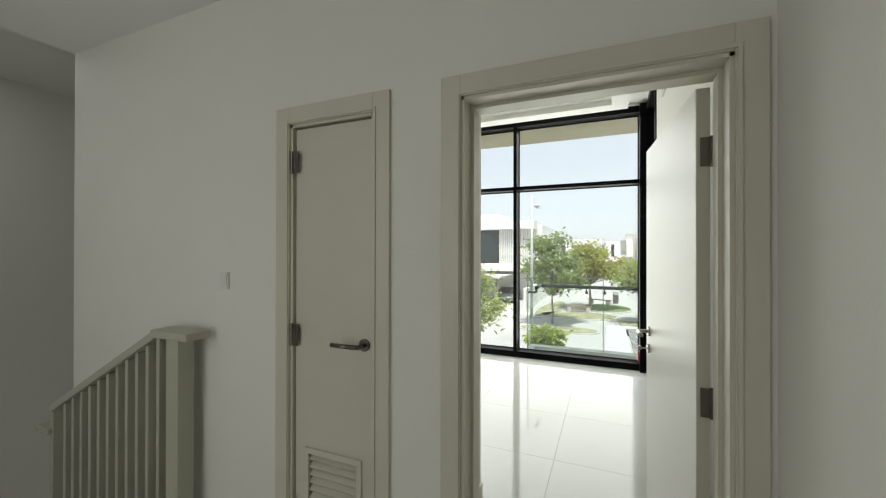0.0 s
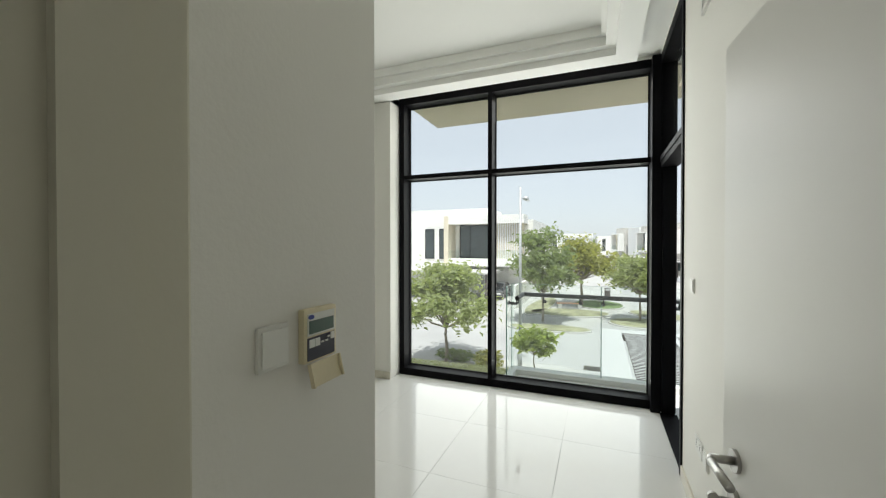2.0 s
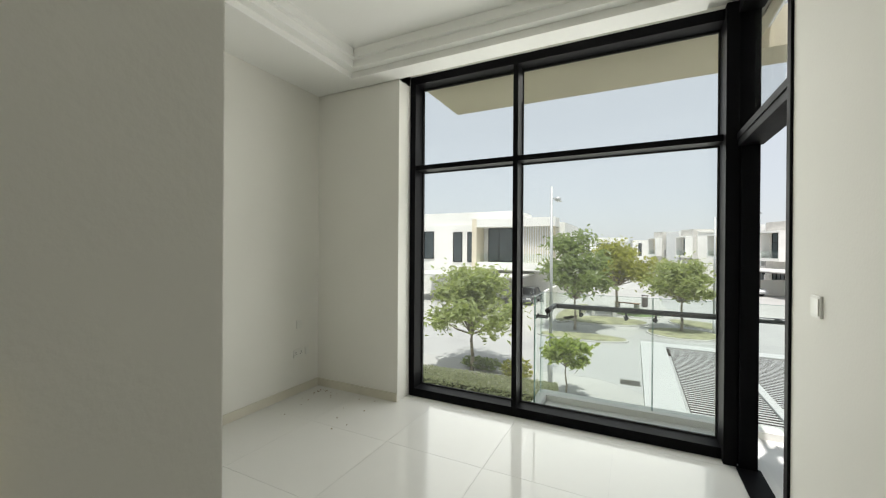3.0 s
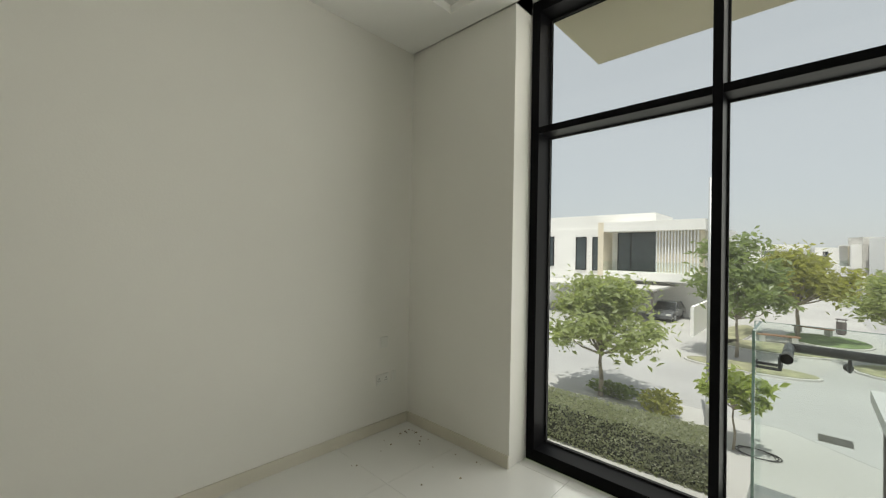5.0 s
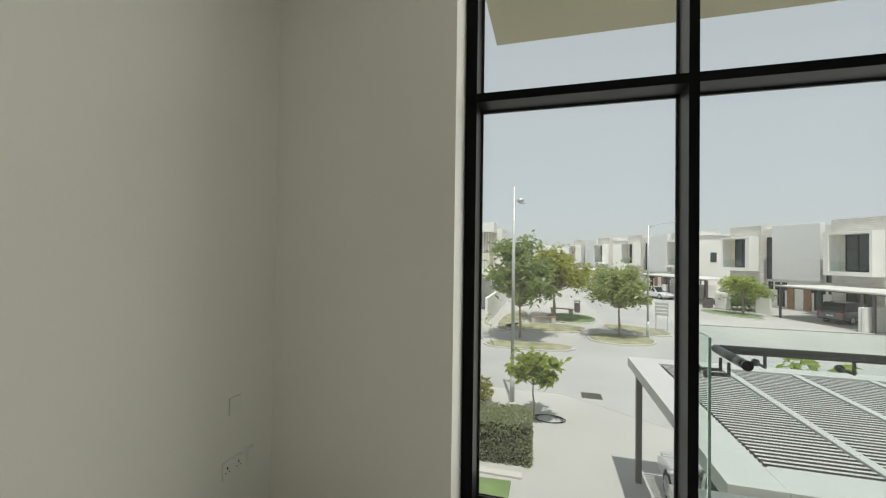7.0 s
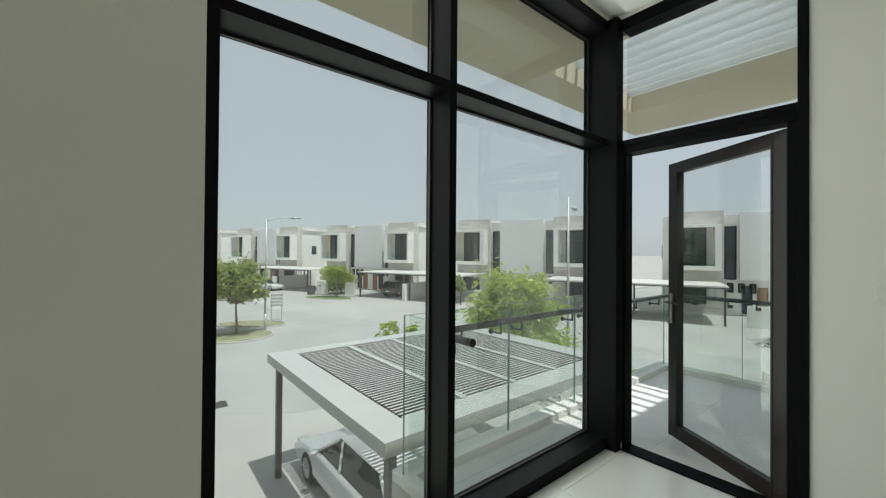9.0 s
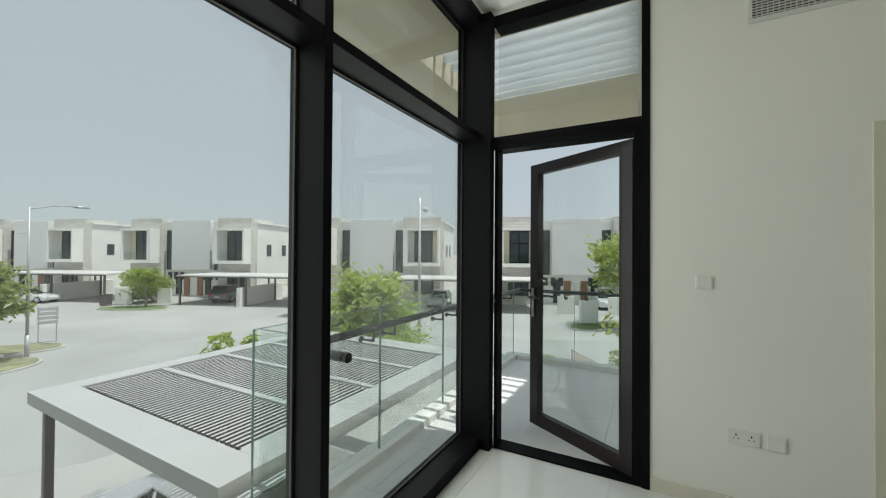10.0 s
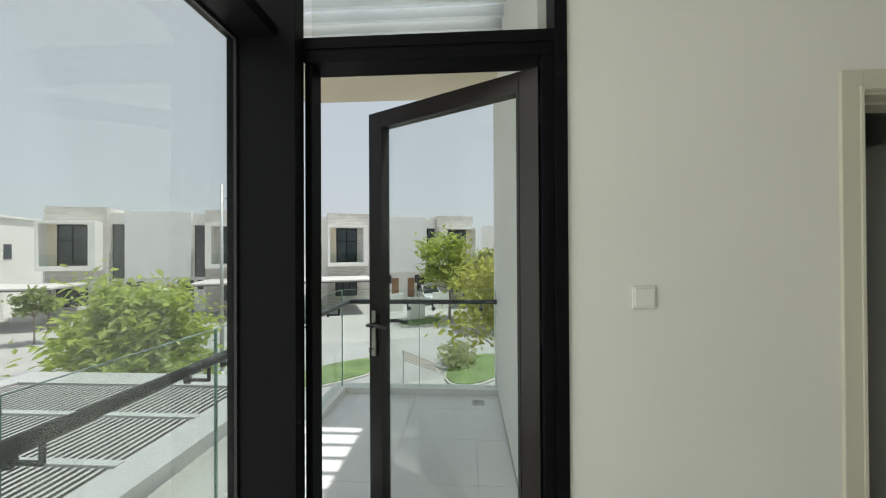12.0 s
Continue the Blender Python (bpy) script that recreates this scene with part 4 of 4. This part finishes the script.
# ---- vehicles ----
def car(label, m, paint, suv=False, group="parked cars"):
    """Local x forward, origin on the ground under the middle."""
    t = thing("car", label, "car", m, group)
    L_, W, H = (4.6, 1.86, 1.72) if suv else (4.6, 1.8, 1.44)
    b0, sh = 0.28, (1.0 if suv else 0.86)
    side = [(-L_ / 2, b0 + 0.1), (-L_ / 2 - 0.02, sh - 0.12), (-L_ / 2 + 0.12, sh + 0.02), (0.95, sh), (1.9, sh - 0.14), (L_ / 2 - 0.06, sh - 0.28), (L_ / 2, b0 + 0.2), (L_ / 2 - 0.12, b0), (-L_ / 2 + 0.15, b0)]
    bm = bmesh.new()
    extrude_poly(bm, side, -W / 2, W / 2)
    part("body", soft(bm, 0.07, 3), paint, t, smooth=True)
    top = [(-L_ / 2 + 0.2, sh - 0.03), (-L_ / 2 + (0.45 if suv else 0.75), H - 0.06), (-0.7, H), (0.1, H - 0.03), (1.05, sh - 0.05)]
    bm = bmesh.new()
    extrude_poly(bm, top, -W / 2 + 0.07, W / 2 - 0.07)
    for v in bm.verts:
        if v.co.z > sh + 0.1:
            v.co.y *= 0.84
    part("cabin", soft(bm, 0.05, 2), M_CGLASS, t, "dark tinted glass", smooth=True)
    bm = bmesh.new()
    extrude_poly(bm, [(-L_ / 2 + (0.5 if suv else 0.85), H - 0.05), (-0.7, H + 0.012), (0.1, H - 0.015), (0.12, H - 0.05)], -W / 2 + 0.2, W / 2 - 0.2)
    part("roof", soft(bm, 0.012, 2), paint, t, smooth=True)
    for s in (-1, 1):
        for x0, x1 in ((-0.12, 0.0), (1.0, 0.12), (-L_ / 2 + 0.3, -L_ / 2 + (0.52 if suv else 0.85))):
            bm = bmesh.new()
            rod(bm, (x0, s * (W / 2 - 0.07), sh - 0.02), (x1, s * (W / 2 - 0.205), H - 0.05), 0.035, 8)
            part("pillar", bm, paint, t)
        bm = bmesh.new()
        blob(bm, (0.85, s * (W / 2 + 0.07), sh + 0.06), (0.07, 0.1, 0.06))
        part("mirror", bm, paint, t, smooth=True)
        boxes("headlight", M_LAMPL, t, (L_ / 2 - 0.3, s * W * 0.36 - 0.18, sh - 0.33, L_ / 2 - 0.03, s * W * 0.36 + 0.18, sh - 0.2), bev=0.03)
        boxes("tail_light", M_RED, t, (-L_ / 2 - 0.03, s * W * 0.39 - 0.14, sh - 0.25, -L_ / 2 + 0.1, s * W * 0.39 + 0.14, sh - 0.1), bev=0.02)
        for x in (-1.38, 1.42):
            bm = bmesh.new()
            rod(bm, (x, s * (W / 2 - 0.2), 0.33), (x, s * (W / 2 + 0.012), 0.33), 0.33, 28)
            w = part("wheel", soft(bm, 0.02, 1), M_TYRE, t, "black rubber tyre")
            bm = bmesh.new()
            rod(bm, (x, s * (W / 2 + 0.002), 0.33), (x, s * (W / 2 + 0.02), 0.33), 0.21, 20)
            for k in range(5):
                a = k * 1.257
                rod(bm, (x, s * (W / 2 + 0.018), 0.33), (x + 0.2 * math.cos(a), s * (W / 2 + 0.022), 0.33 + 0.2 * math.sin(a)), 0.025, 6)
            part("rim", bm, M_RIM, w)
    boxes("number_plate", M_PLAST, t, (-L_ / 2 - 0.035, -0.26, sh - 0.42, -L_ / 2 - 0.015, 0.26, sh - 0.31))
    return t


car("white parked saloon under the slatted pergola", pose(3.78, 5.55, G, 0, 0, 90), M_CARW)
car("dark grey parked sport utility car in a carport", pose(24.4, 37.2, G, 0, 0, 26), M_CARG, True)
car("white parked car in a neighbour's carport", pose(32.6, 17.0, G, 0, 0, 201), M_CARW)
car("white parked car in a neighbour's carport", pose(39.5, 3.0, G, 0, 0, 201), M_CARW, True)
car("dark parked car beneath the corner house", pose(-7.0, 33.0, G, 0, 0, -90), M_CARG)
car("white parked car far down the street", pose(13.6, 52.0, G, 0, 0, -60), M_CARW)


# ---- houses ----
def window_part(parent, name, d, face, bars=(), rail=0.0):
    """A dark recessed window with a frame; d: u0, z0, u1, z1 on the plane v = face, v grows to the back."""
    u0, z0, u1, z1 = d
    w = boxes(name, M_DGLASS, parent, (u0, face + 0.02, z0, u1, face + 0.06, z1))
    f = 0.07
    boxes("frame", M_ALU, w, (u0, face - 0.03, z0, u0 + f, face + 0.02, z1), (u1 - f, face - 0.03, z0, u1, face + 0.02, z1), (u0 + f, face - 0.03, z0, u1 - f, face + 0.02, z0 + f), (u0 + f, face - 0.03, z1 - f, u1 - f, face + 0.02, z1),
          *[(u0 + (u1 - u0) * k - 0.03, face - 0.03, z0 + f, u0 + (u1 - u0) * k + 0.03, face + 0.02, z1 - f) for k in bars],
          *[(u0 + f, face - 0.025, z0 + (z1 - z0) * rail - 0.03, u1 - f, face + 0.018, z0 + (z1 - z0) * rail + 0.03)] * bool(rail))
    return w


WH = 14.92


def house_pair(label, m):
    """Two mirrored villas; local u along the street, v to the back, z from the ground."""
    t = thing("house", label, "house", m, "row of villas")
    boxes("wall", M_WHITE, t, (-0.4, 1.2, 0, WH + 0.2, 11, 8.2))
    boxes("wall", M_PLANK, t, (5.1, 0.75, 3.0, 9.8, 1.2, 8.6))
    for k in range(11):
        boxes("board", M_PLANK, t, (5.1, 0.70, 3.02 + k * 0.506, 9.8, 0.75, 3.02 + k * 0.506 + 0.485))
    for k in (0, 1):
        def d(u0, v0, z0, u1, v1, z1):
            return (u0, v0, z0, u1, v1, z1) if not k else (WH - u1, v0, z0, WH - u0, v1, z1)

        def dw(u0, z0, u1, z1):
            return (u0, z0, u1, z1) if not k else (WH - u1, z0, WH - u0, z1)
        boxes("stone_wall", M_STONE, t, d(0.1, 0.5, 0, 4.0, 1.2, 8.75), d(0.1, 1.2, 8.2, 4.0, 4.6, 8.75))
        boxes("bay_frame", M_WHITE, t, d(0.1, -0.7, 3.75, 3.75, 0.5, 4.1), d(0.1, -0.7, 7.33, 3.75, 0.5, 7.55), d(0.1, -0.7, 4.1, 0.3, 0.5, 7.33), d(3.3, -0.7, 4.1, 3.75, 0.5, 7.33), bev=0.01)
        boxes("wall", M_STUCCO, t, d(0.3, 0.4, 4.1, 0.9, 0.5, 7.33))
        window_part(t, "window", dw(0.9, 4.12, 2.8, 7.3), 0.40, (0.5,), 0.62)
        g = boxes("balcony_glass", M_BGLASS, t, d(0.31, -0.62, 4.1, 3.29, -0.6, 5.0))
        g.visible_shadow = False
        window_part(t, "window", dw(4.12, 2.98, 4.94, 7.45), 1.15, (), 0.45)
        window_part(t, "window", dw(0.8, 0.9, 2.8, 2.3), 0.46, (0.33, 0.66))
        for q in range(3):
            window_part(t, "window", dw(4.3 + q * 0.75, 1.9, 4.75 + q * 0.75, 2.7), 1.15)
        boxes("door", M_TERRA, t, d(6.4 - 0.1, 1.12, 0.1, 7.0, 1.19, 2.4))
        window_part(t, "window", dw(5.3, 0.2, 6.0, 2.5), 1.15)
        # carport
        boxes("carport_roof", M_PERGT, t, d(-2.8, -5.6, 2.72, 3.6, -0.2, 2.84), bev=0.02)
        boxes("carport_edge", M_PERGB, t, d(-2.8, -5.62, 2.64, 3.6, -5.54, 2.72))
        for u, v in ((-2.6, -5.4), (3.4, -5.4), (-2.6, -0.5)):
            boxes("carport_post", M_PERGB, t, d(u - 0.07, v, 0, u + 0.07, v + 0.14, 2.72))
        boxes("garden_wall", M_WHITE, t, d(-2.95, -5.9, 0, -2.8, 1.2, 1.75), bev=0.01)
        boxes("garden_wall", M_WHITE, t, d(4.7, -5.0, 0, 6.1, -4.8, 1.5), bev=0.01)
        boxes("parapet", M_WHITE, t, d(-0.4, 1.2, 8.2, 0.1, 11, 8.4), d(4.0, 1.2, 8.2, 5.1, 1.45, 8.4))
    for z0 in (4.6,):
        for v in (3.0, 6.2):
            boxes("side_window", M_DGLASS, t, (WH + 0.18, v, z0, WH + 0.24, v + 0.9, z0 + 1.3), (-0.44, v, z0, -0.38, v + 0.9, z0 + 1.3))
    return t


def row_pose(u):
    return pose(28.43 + 0.368 * u, 31.59 - 0.93 * u, G, 0, 0, -68.4)


first = house_pair("white and stone two-storey villas with carports", row_pose(0))
for u in (-20.86, 20.86, 41.72, -41.72, -62.58):
    copy_thing(first, row_pose(u))


def corner_house():
    t = thing("house", "cream two-storey corner house with balcony and slatted screen", "house", pose(-9.4, 33, G))
    boxes("wall", M_WHITE, t, (-18, 2.2, 0, 5.5, 13, 7.7))
    boxes("wall", M_WHITE, t, (-2.8, 0.0, 3.0, 5.0, 2.2, 3.72), (-2.8, 0.0, 7.25, 5.0, 2.2, 8.1), bev=0.01)
    boxes("wall", M_STUCCO, t, (-3.3, 0.0, 3.0, -2.8, 2.2, 8.1))
    boxes("roof_room", M_WHITE, t, (-16, 2.3, 7.7, 0.9, 8, 9.0), bev=0.01)
    window_part(t, "window", (-2.2, 3.72, 1.28, 7.25), 1.9, (0.33,))
    window_part(t, "window", (-4.7, 3.6, -3.6, 6.9), 2.14)
    window_part(t, "window", (-6.4, 3.6, -5.3, 6.9), 2.14)
    window_part(t, "window", (-12.4, 3.9, -8.8, 7.0), 2.14, (0.33, 0.66))
    boxes("wall", M_STUCCO, t, (1.4, 0.6, 3.72, 4.6, 2.2, 7.25))
    for k in range(14):
        boxes("screen_slat", M_LOUV, t, (1.42 + k * 0.228, 0.42, 3.72, 1.42 + k * 0.228 + 0.09, 0.56, 7.25))
    g = boxes("balcony_glass", M_BGLASS, t, (-2.8, 0.04, 3.72, 4.9, 0.06, 4.6))
    g.visible_shadow = False
    boxes("carport_roof", M_PERGT, t, (-9, -4.0, 2.5, 2.6, 2.0, 2.66), bev=0.02)
    for u in (-8.6, -3.0, 2.3):
        boxes("carport_post", M_PERGB, t, (u - 0.08, -3.8, 0, u + 0.08, -3.64, 2.5))
    boxes("garden_wall", M_WHITE, t, (5.3, -6.5, 0, 5.5, 2.2, 1.9), bev=0.01)
    boxes("wall_lamp", M_BRASS, t, (0.9, 2.08, 1.9, 1.15, 2.2, 2.25), bev=0.02)
    return t


corner_house()


def far_block(label, m, w, seed):
    rng = random.Random(seed)
    t = thing("house", label, "house", m, "distant villas")
    boxes("wall", M_WHITE, t, (0, 0, 0, w, 9, 7.2))
    boxes("parapet", M_WHITE, t, (w * 0.55, -0.3, 6.9, w, 4, 7.9))
    u = 1.0
    while u < w - 2:
        ww = rng.choice((0.7, 1.6, 2.1))
        window_part(t, "window", (u, 3.7, u + ww, 6.5), -0.02)
        window_part(t, "window", (u, 0.6, u + ww, 2.4), -0.02)
        u += ww + rng.uniform(1.4, 2.6)
    return t


far_block("white villas at the end of the street", pose(2, 92, G, 0, 0, 4), 16, 1)
far_block("white villas at the end of the street", pose(19.5, 90, G, 0, 0, 2), 15, 2)
far_block("white villas at the end of the street", pose(-16, 96, G, 0, 0, 4), 17, 3)
far_block("white villas along the side street", pose(52, -18, G, 0, 0, -80), 18, 4)
wd = random.Random(77)
bm = bmesh.new()
leaves(bm, 9000, lambda: Vector((wd.uniform(-90, 130), wd.uniform(135, 150), G + 7.0 * wd.random() ** 0.8)), 0.9, wd)
tagged(part("far_trees", bm, M_LEAF2), "distant belt of trees beyond the houses", "trees", kind="stuff")


# ---- street furniture ----
def street_lamp(label, x, y, h, arm, m_turn=0):
    t = thing("street_lamp", label, "street lamp", pose(x, y, G, 0, 0, m_turn), "street lamps")
    bm = bmesh.new()
    rod(bm, (0, 0, 0), (0, 0, 1.1), 0.085, 16)
    rod(bm, (0, 0, 1.1), (0, 0, h), 0.065, 14, 0.045)
    part("pole", bm, M_GALV, t, smooth=True)
    bm = bmesh.new()
    if arm < 0.5:
        rod(bm, (0, 0, h - 0.45), (arm, 0, h - 0.45), 0.02)
        blob(bm, (arm + 0.04, 0, h - 0.48), (0.13, 0.1, 0.09))
    else:
        tube(bm, [(0, 0, h - 0.1), (arm * 0.5, 0, h + 0.15), (arm, 0, h + 0.2)], 0.03)
        box(bm, arm, -0.12, h + 0.15, arm + 0.6, 0.12, h + 0.25)
    part("lamp_head", bm, M_GALV, t, smooth=True)
    boxes("lens", M_LAMPL, t, (arm + 0.02, -0.07, h - 0.59 if arm < 0.5 else h + 0.135, arm + 0.2, 0.07, h - 0.56 if arm < 0.5 else h + 0.15))
    return t


street_lamp("tall pale street lamp with a small floodlight head", -0.74, 11.6, 7.5, 0.18)
street_lamp("tall pale street lamp with a curved arm", 6.44, 24.5, 7.1, 1.7, 10)
street_lamp("tall pale street lamp with a small floodlight head", 13.7, 7.5, 7.4, 0.22, -30)
bn = thing("litter_bin", "dark metal litter bin on the path", "bin", pose(3.0, 35.2, G))
bm = bmesh.new()
rod(bm, (0, 0, 0.1), (0, 0, 0.85), 0.26, 20), rod(bm, (0, 0, 0), (0, 0, 0.1), 0.2, 16)
part("drum", bm, M_PERGB, bn)
bm = bmesh.new()
rod(bm, (0, 0, 1.0), (0, 0, 1.06), 0.3, 20), rod(bm, (0.2, 0, 0.85), (0.2, 0, 1.0), 0.02), rod(bm, (-0.2, 0, 0.85), (-0.2, 0, 1.0), 0.02)
part("lid", bm, M_PERGB, bn)


def bench(m):
    t = thing("bench", "low concrete bench with timber seat", "bench", m, "benches on the corner lawn")
    boxes("base", M_KERB, t, (-0.9, -0.25, 0, -0.6, 0.25, 0.4), (0.6, -0.25, 0, 0.9, 0.25, 0.4), bev=0.02)
    for k in range(4):
        boxes("seat_slat", M_TERRA, t, (-1.0, -0.26 + k * 0.135, 0.4, 1.0, -0.145 + k * 0.135, 0.45), bev=0.005)
    return t


b0 = bench(pose(0.06, 28.5, G, 0, 0, 10))
copy_thing(b0, pose(1.6, 33.0, G + 0.13, 0, 0, -15))
sg = thing("street_sign", "white direction sign on two posts", "sign", pose(8.1, 28.0, G, 0, 0, -10))
for x in (-0.35, 0.35):
    bm = bmesh.new()
    rod(bm, (x, 0, 0), (x, 0, 2.0), 0.03)
    part("post", bm, M_GALV, sg)
for k in range(4):
    boxes("board", M_GALV, sg, (-0.42, -0.05, 1.05 + k * 0.24, 0.42, -0.02, 1.22 + k * 0.24), bev=0.005)
ub = thing("utility_cabinet", "pale grey utility cabinet by the kerb", "cabinet", pose(17.3, 42.6, G, 0, 0, -63))
boxes("body", M_WHITE, ub, (-0.6, -0.3, 0.1, 0.6, 0.3, 1.7), bev=0.02)
boxes("plinth", M_KERB, ub, (-0.65, -0.35, 0, 0.65, 0.35, 0.1))
boxes("door", M_WHITE, ub, (-0.55, -0.32, 0.2, -0.01, -0.3, 1.6), (0.01, -0.32, 0.2, 0.55, -0.3, 1.6), bev=0.004)
copy_thing(ub, pose(29.5, 3.0, G, 0, 0, -63))
wb = thing("wheeled_bin", "dark wheeled bin beside the cabinet", "bin", pose(16.2, 43.2, G, 0, 0, -63))
boxes("body", M_PERGB, wb, (-0.3, -0.35, 0.08, 0.3, 0.35, 1.0), bev=0.03)
boxes("lid", M_GASK, wb, (-0.32, -0.37, 1.0, 0.32, 0.38, 1.06), bev=0.02)
hr = thing("stepped_handrail", "thin metal railing with slanting bars near the lawn", "railing", pose(15.3, 1.6, G, 0, 0, 10))
for k in range(5):
    bm = bmesh.new()
    rod(bm, (k * 0.3, 0, 1.1), (k * 0.3 + 1.8, -1.4, 0.05), 0.012, 8)
    part("bar", bm, M_TERRA, hr)
for x in (0.0, 1.2):
    bm = bmesh.new()
    rod(bm, (x, 0, 0), (x, 0, 1.15), 0.025, 8)
    part("post", bm, M_GALV, hr)

# ---- crumbs of plaster left on the bedroom floor ----
rng_d = random.Random(4)
bm = bmesh.new()
for _ in range(26):
    c = (XL + 0.15 + rng_d.random() ** 2 * 0.9, -0.30 - rng_d.random() ** 2 * 0.7, 0.004)
    r = rng_d.uniform(0.003, 0.009)
    blob(bm, c, (r, r * rng_d.uniform(0.6, 1.4), r * 0.6), 6)
tagged(part("floor_debris", bm, M_BARK), "small crumbs of plaster and dirt on tiles", "debris", kind="stuff")

# ---- tiles ----
TS, GAP = 0.8, 0.0022
tile_cache = {}


def lay(parent, x0, y0, x1, y1, ox, oy, z, material, name="tile", size=TS, th=0.006):
    i0, j0 = math.floor((x0 - ox) / size), math.floor((y0 - oy) / size)
    for i in range(i0, math.ceil((x1 - ox) / size)):
        for j in range(j0, math.ceil((y1 - oy) / size)):
            a0, a1 = max(x0, ox + i * size) + GAP / 2, min(x1, ox + (i + 1) * size) - GAP / 2
            c0, c1 = max(y0, oy + j * size) + GAP / 2, min(y1, oy + (j + 1) * size) - GAP / 2
            if a1 - a0 < 0.01 or c1 - c0 < 0.01:
                continue
            key = (round(a1 - a0, 4), round(c1 - c0, 4), material.name)
            if key not in tile_cache:
                bm = bmesh.new()
                box(bm, 0, 0, -th, key[0], key[1], 0)
                tile_cache[key] = mesh_of(name, bm, material)
            ob = new(name, tile_cache[key])
            ob.parent = parent
            ob.location = (a0, c0, z)


lay(floor, XL, YB, XR, 0.0, 0.35, -0.9, 0.0, M_TILE)
lay(floor, 1.594, YH, XR, YB, 0.35, -0.9, 0.0, M_TILE)
lay(floor, 0.2, -7.2, XR, YH, 0.35, -0.9, 0.0, M_TILE)
lay(floor, 2.93, -4.0, 5.25, -1.2, 0.35, -0.9, 0.0, M_TILE)
lay(bal_floor, 2.935, -1.05, BX1 - 0.05, BY1 - 0.05, 0.1, -0.2, BZ, M_BTILE, size=0.6, th=0.012)
lay(bal_floor, BX0 + 0.09, 0.15, 2.935, BY1 - 0.05, 0.1, -0.2, BZ, M_BTILE, size=0.6, th=0.012)
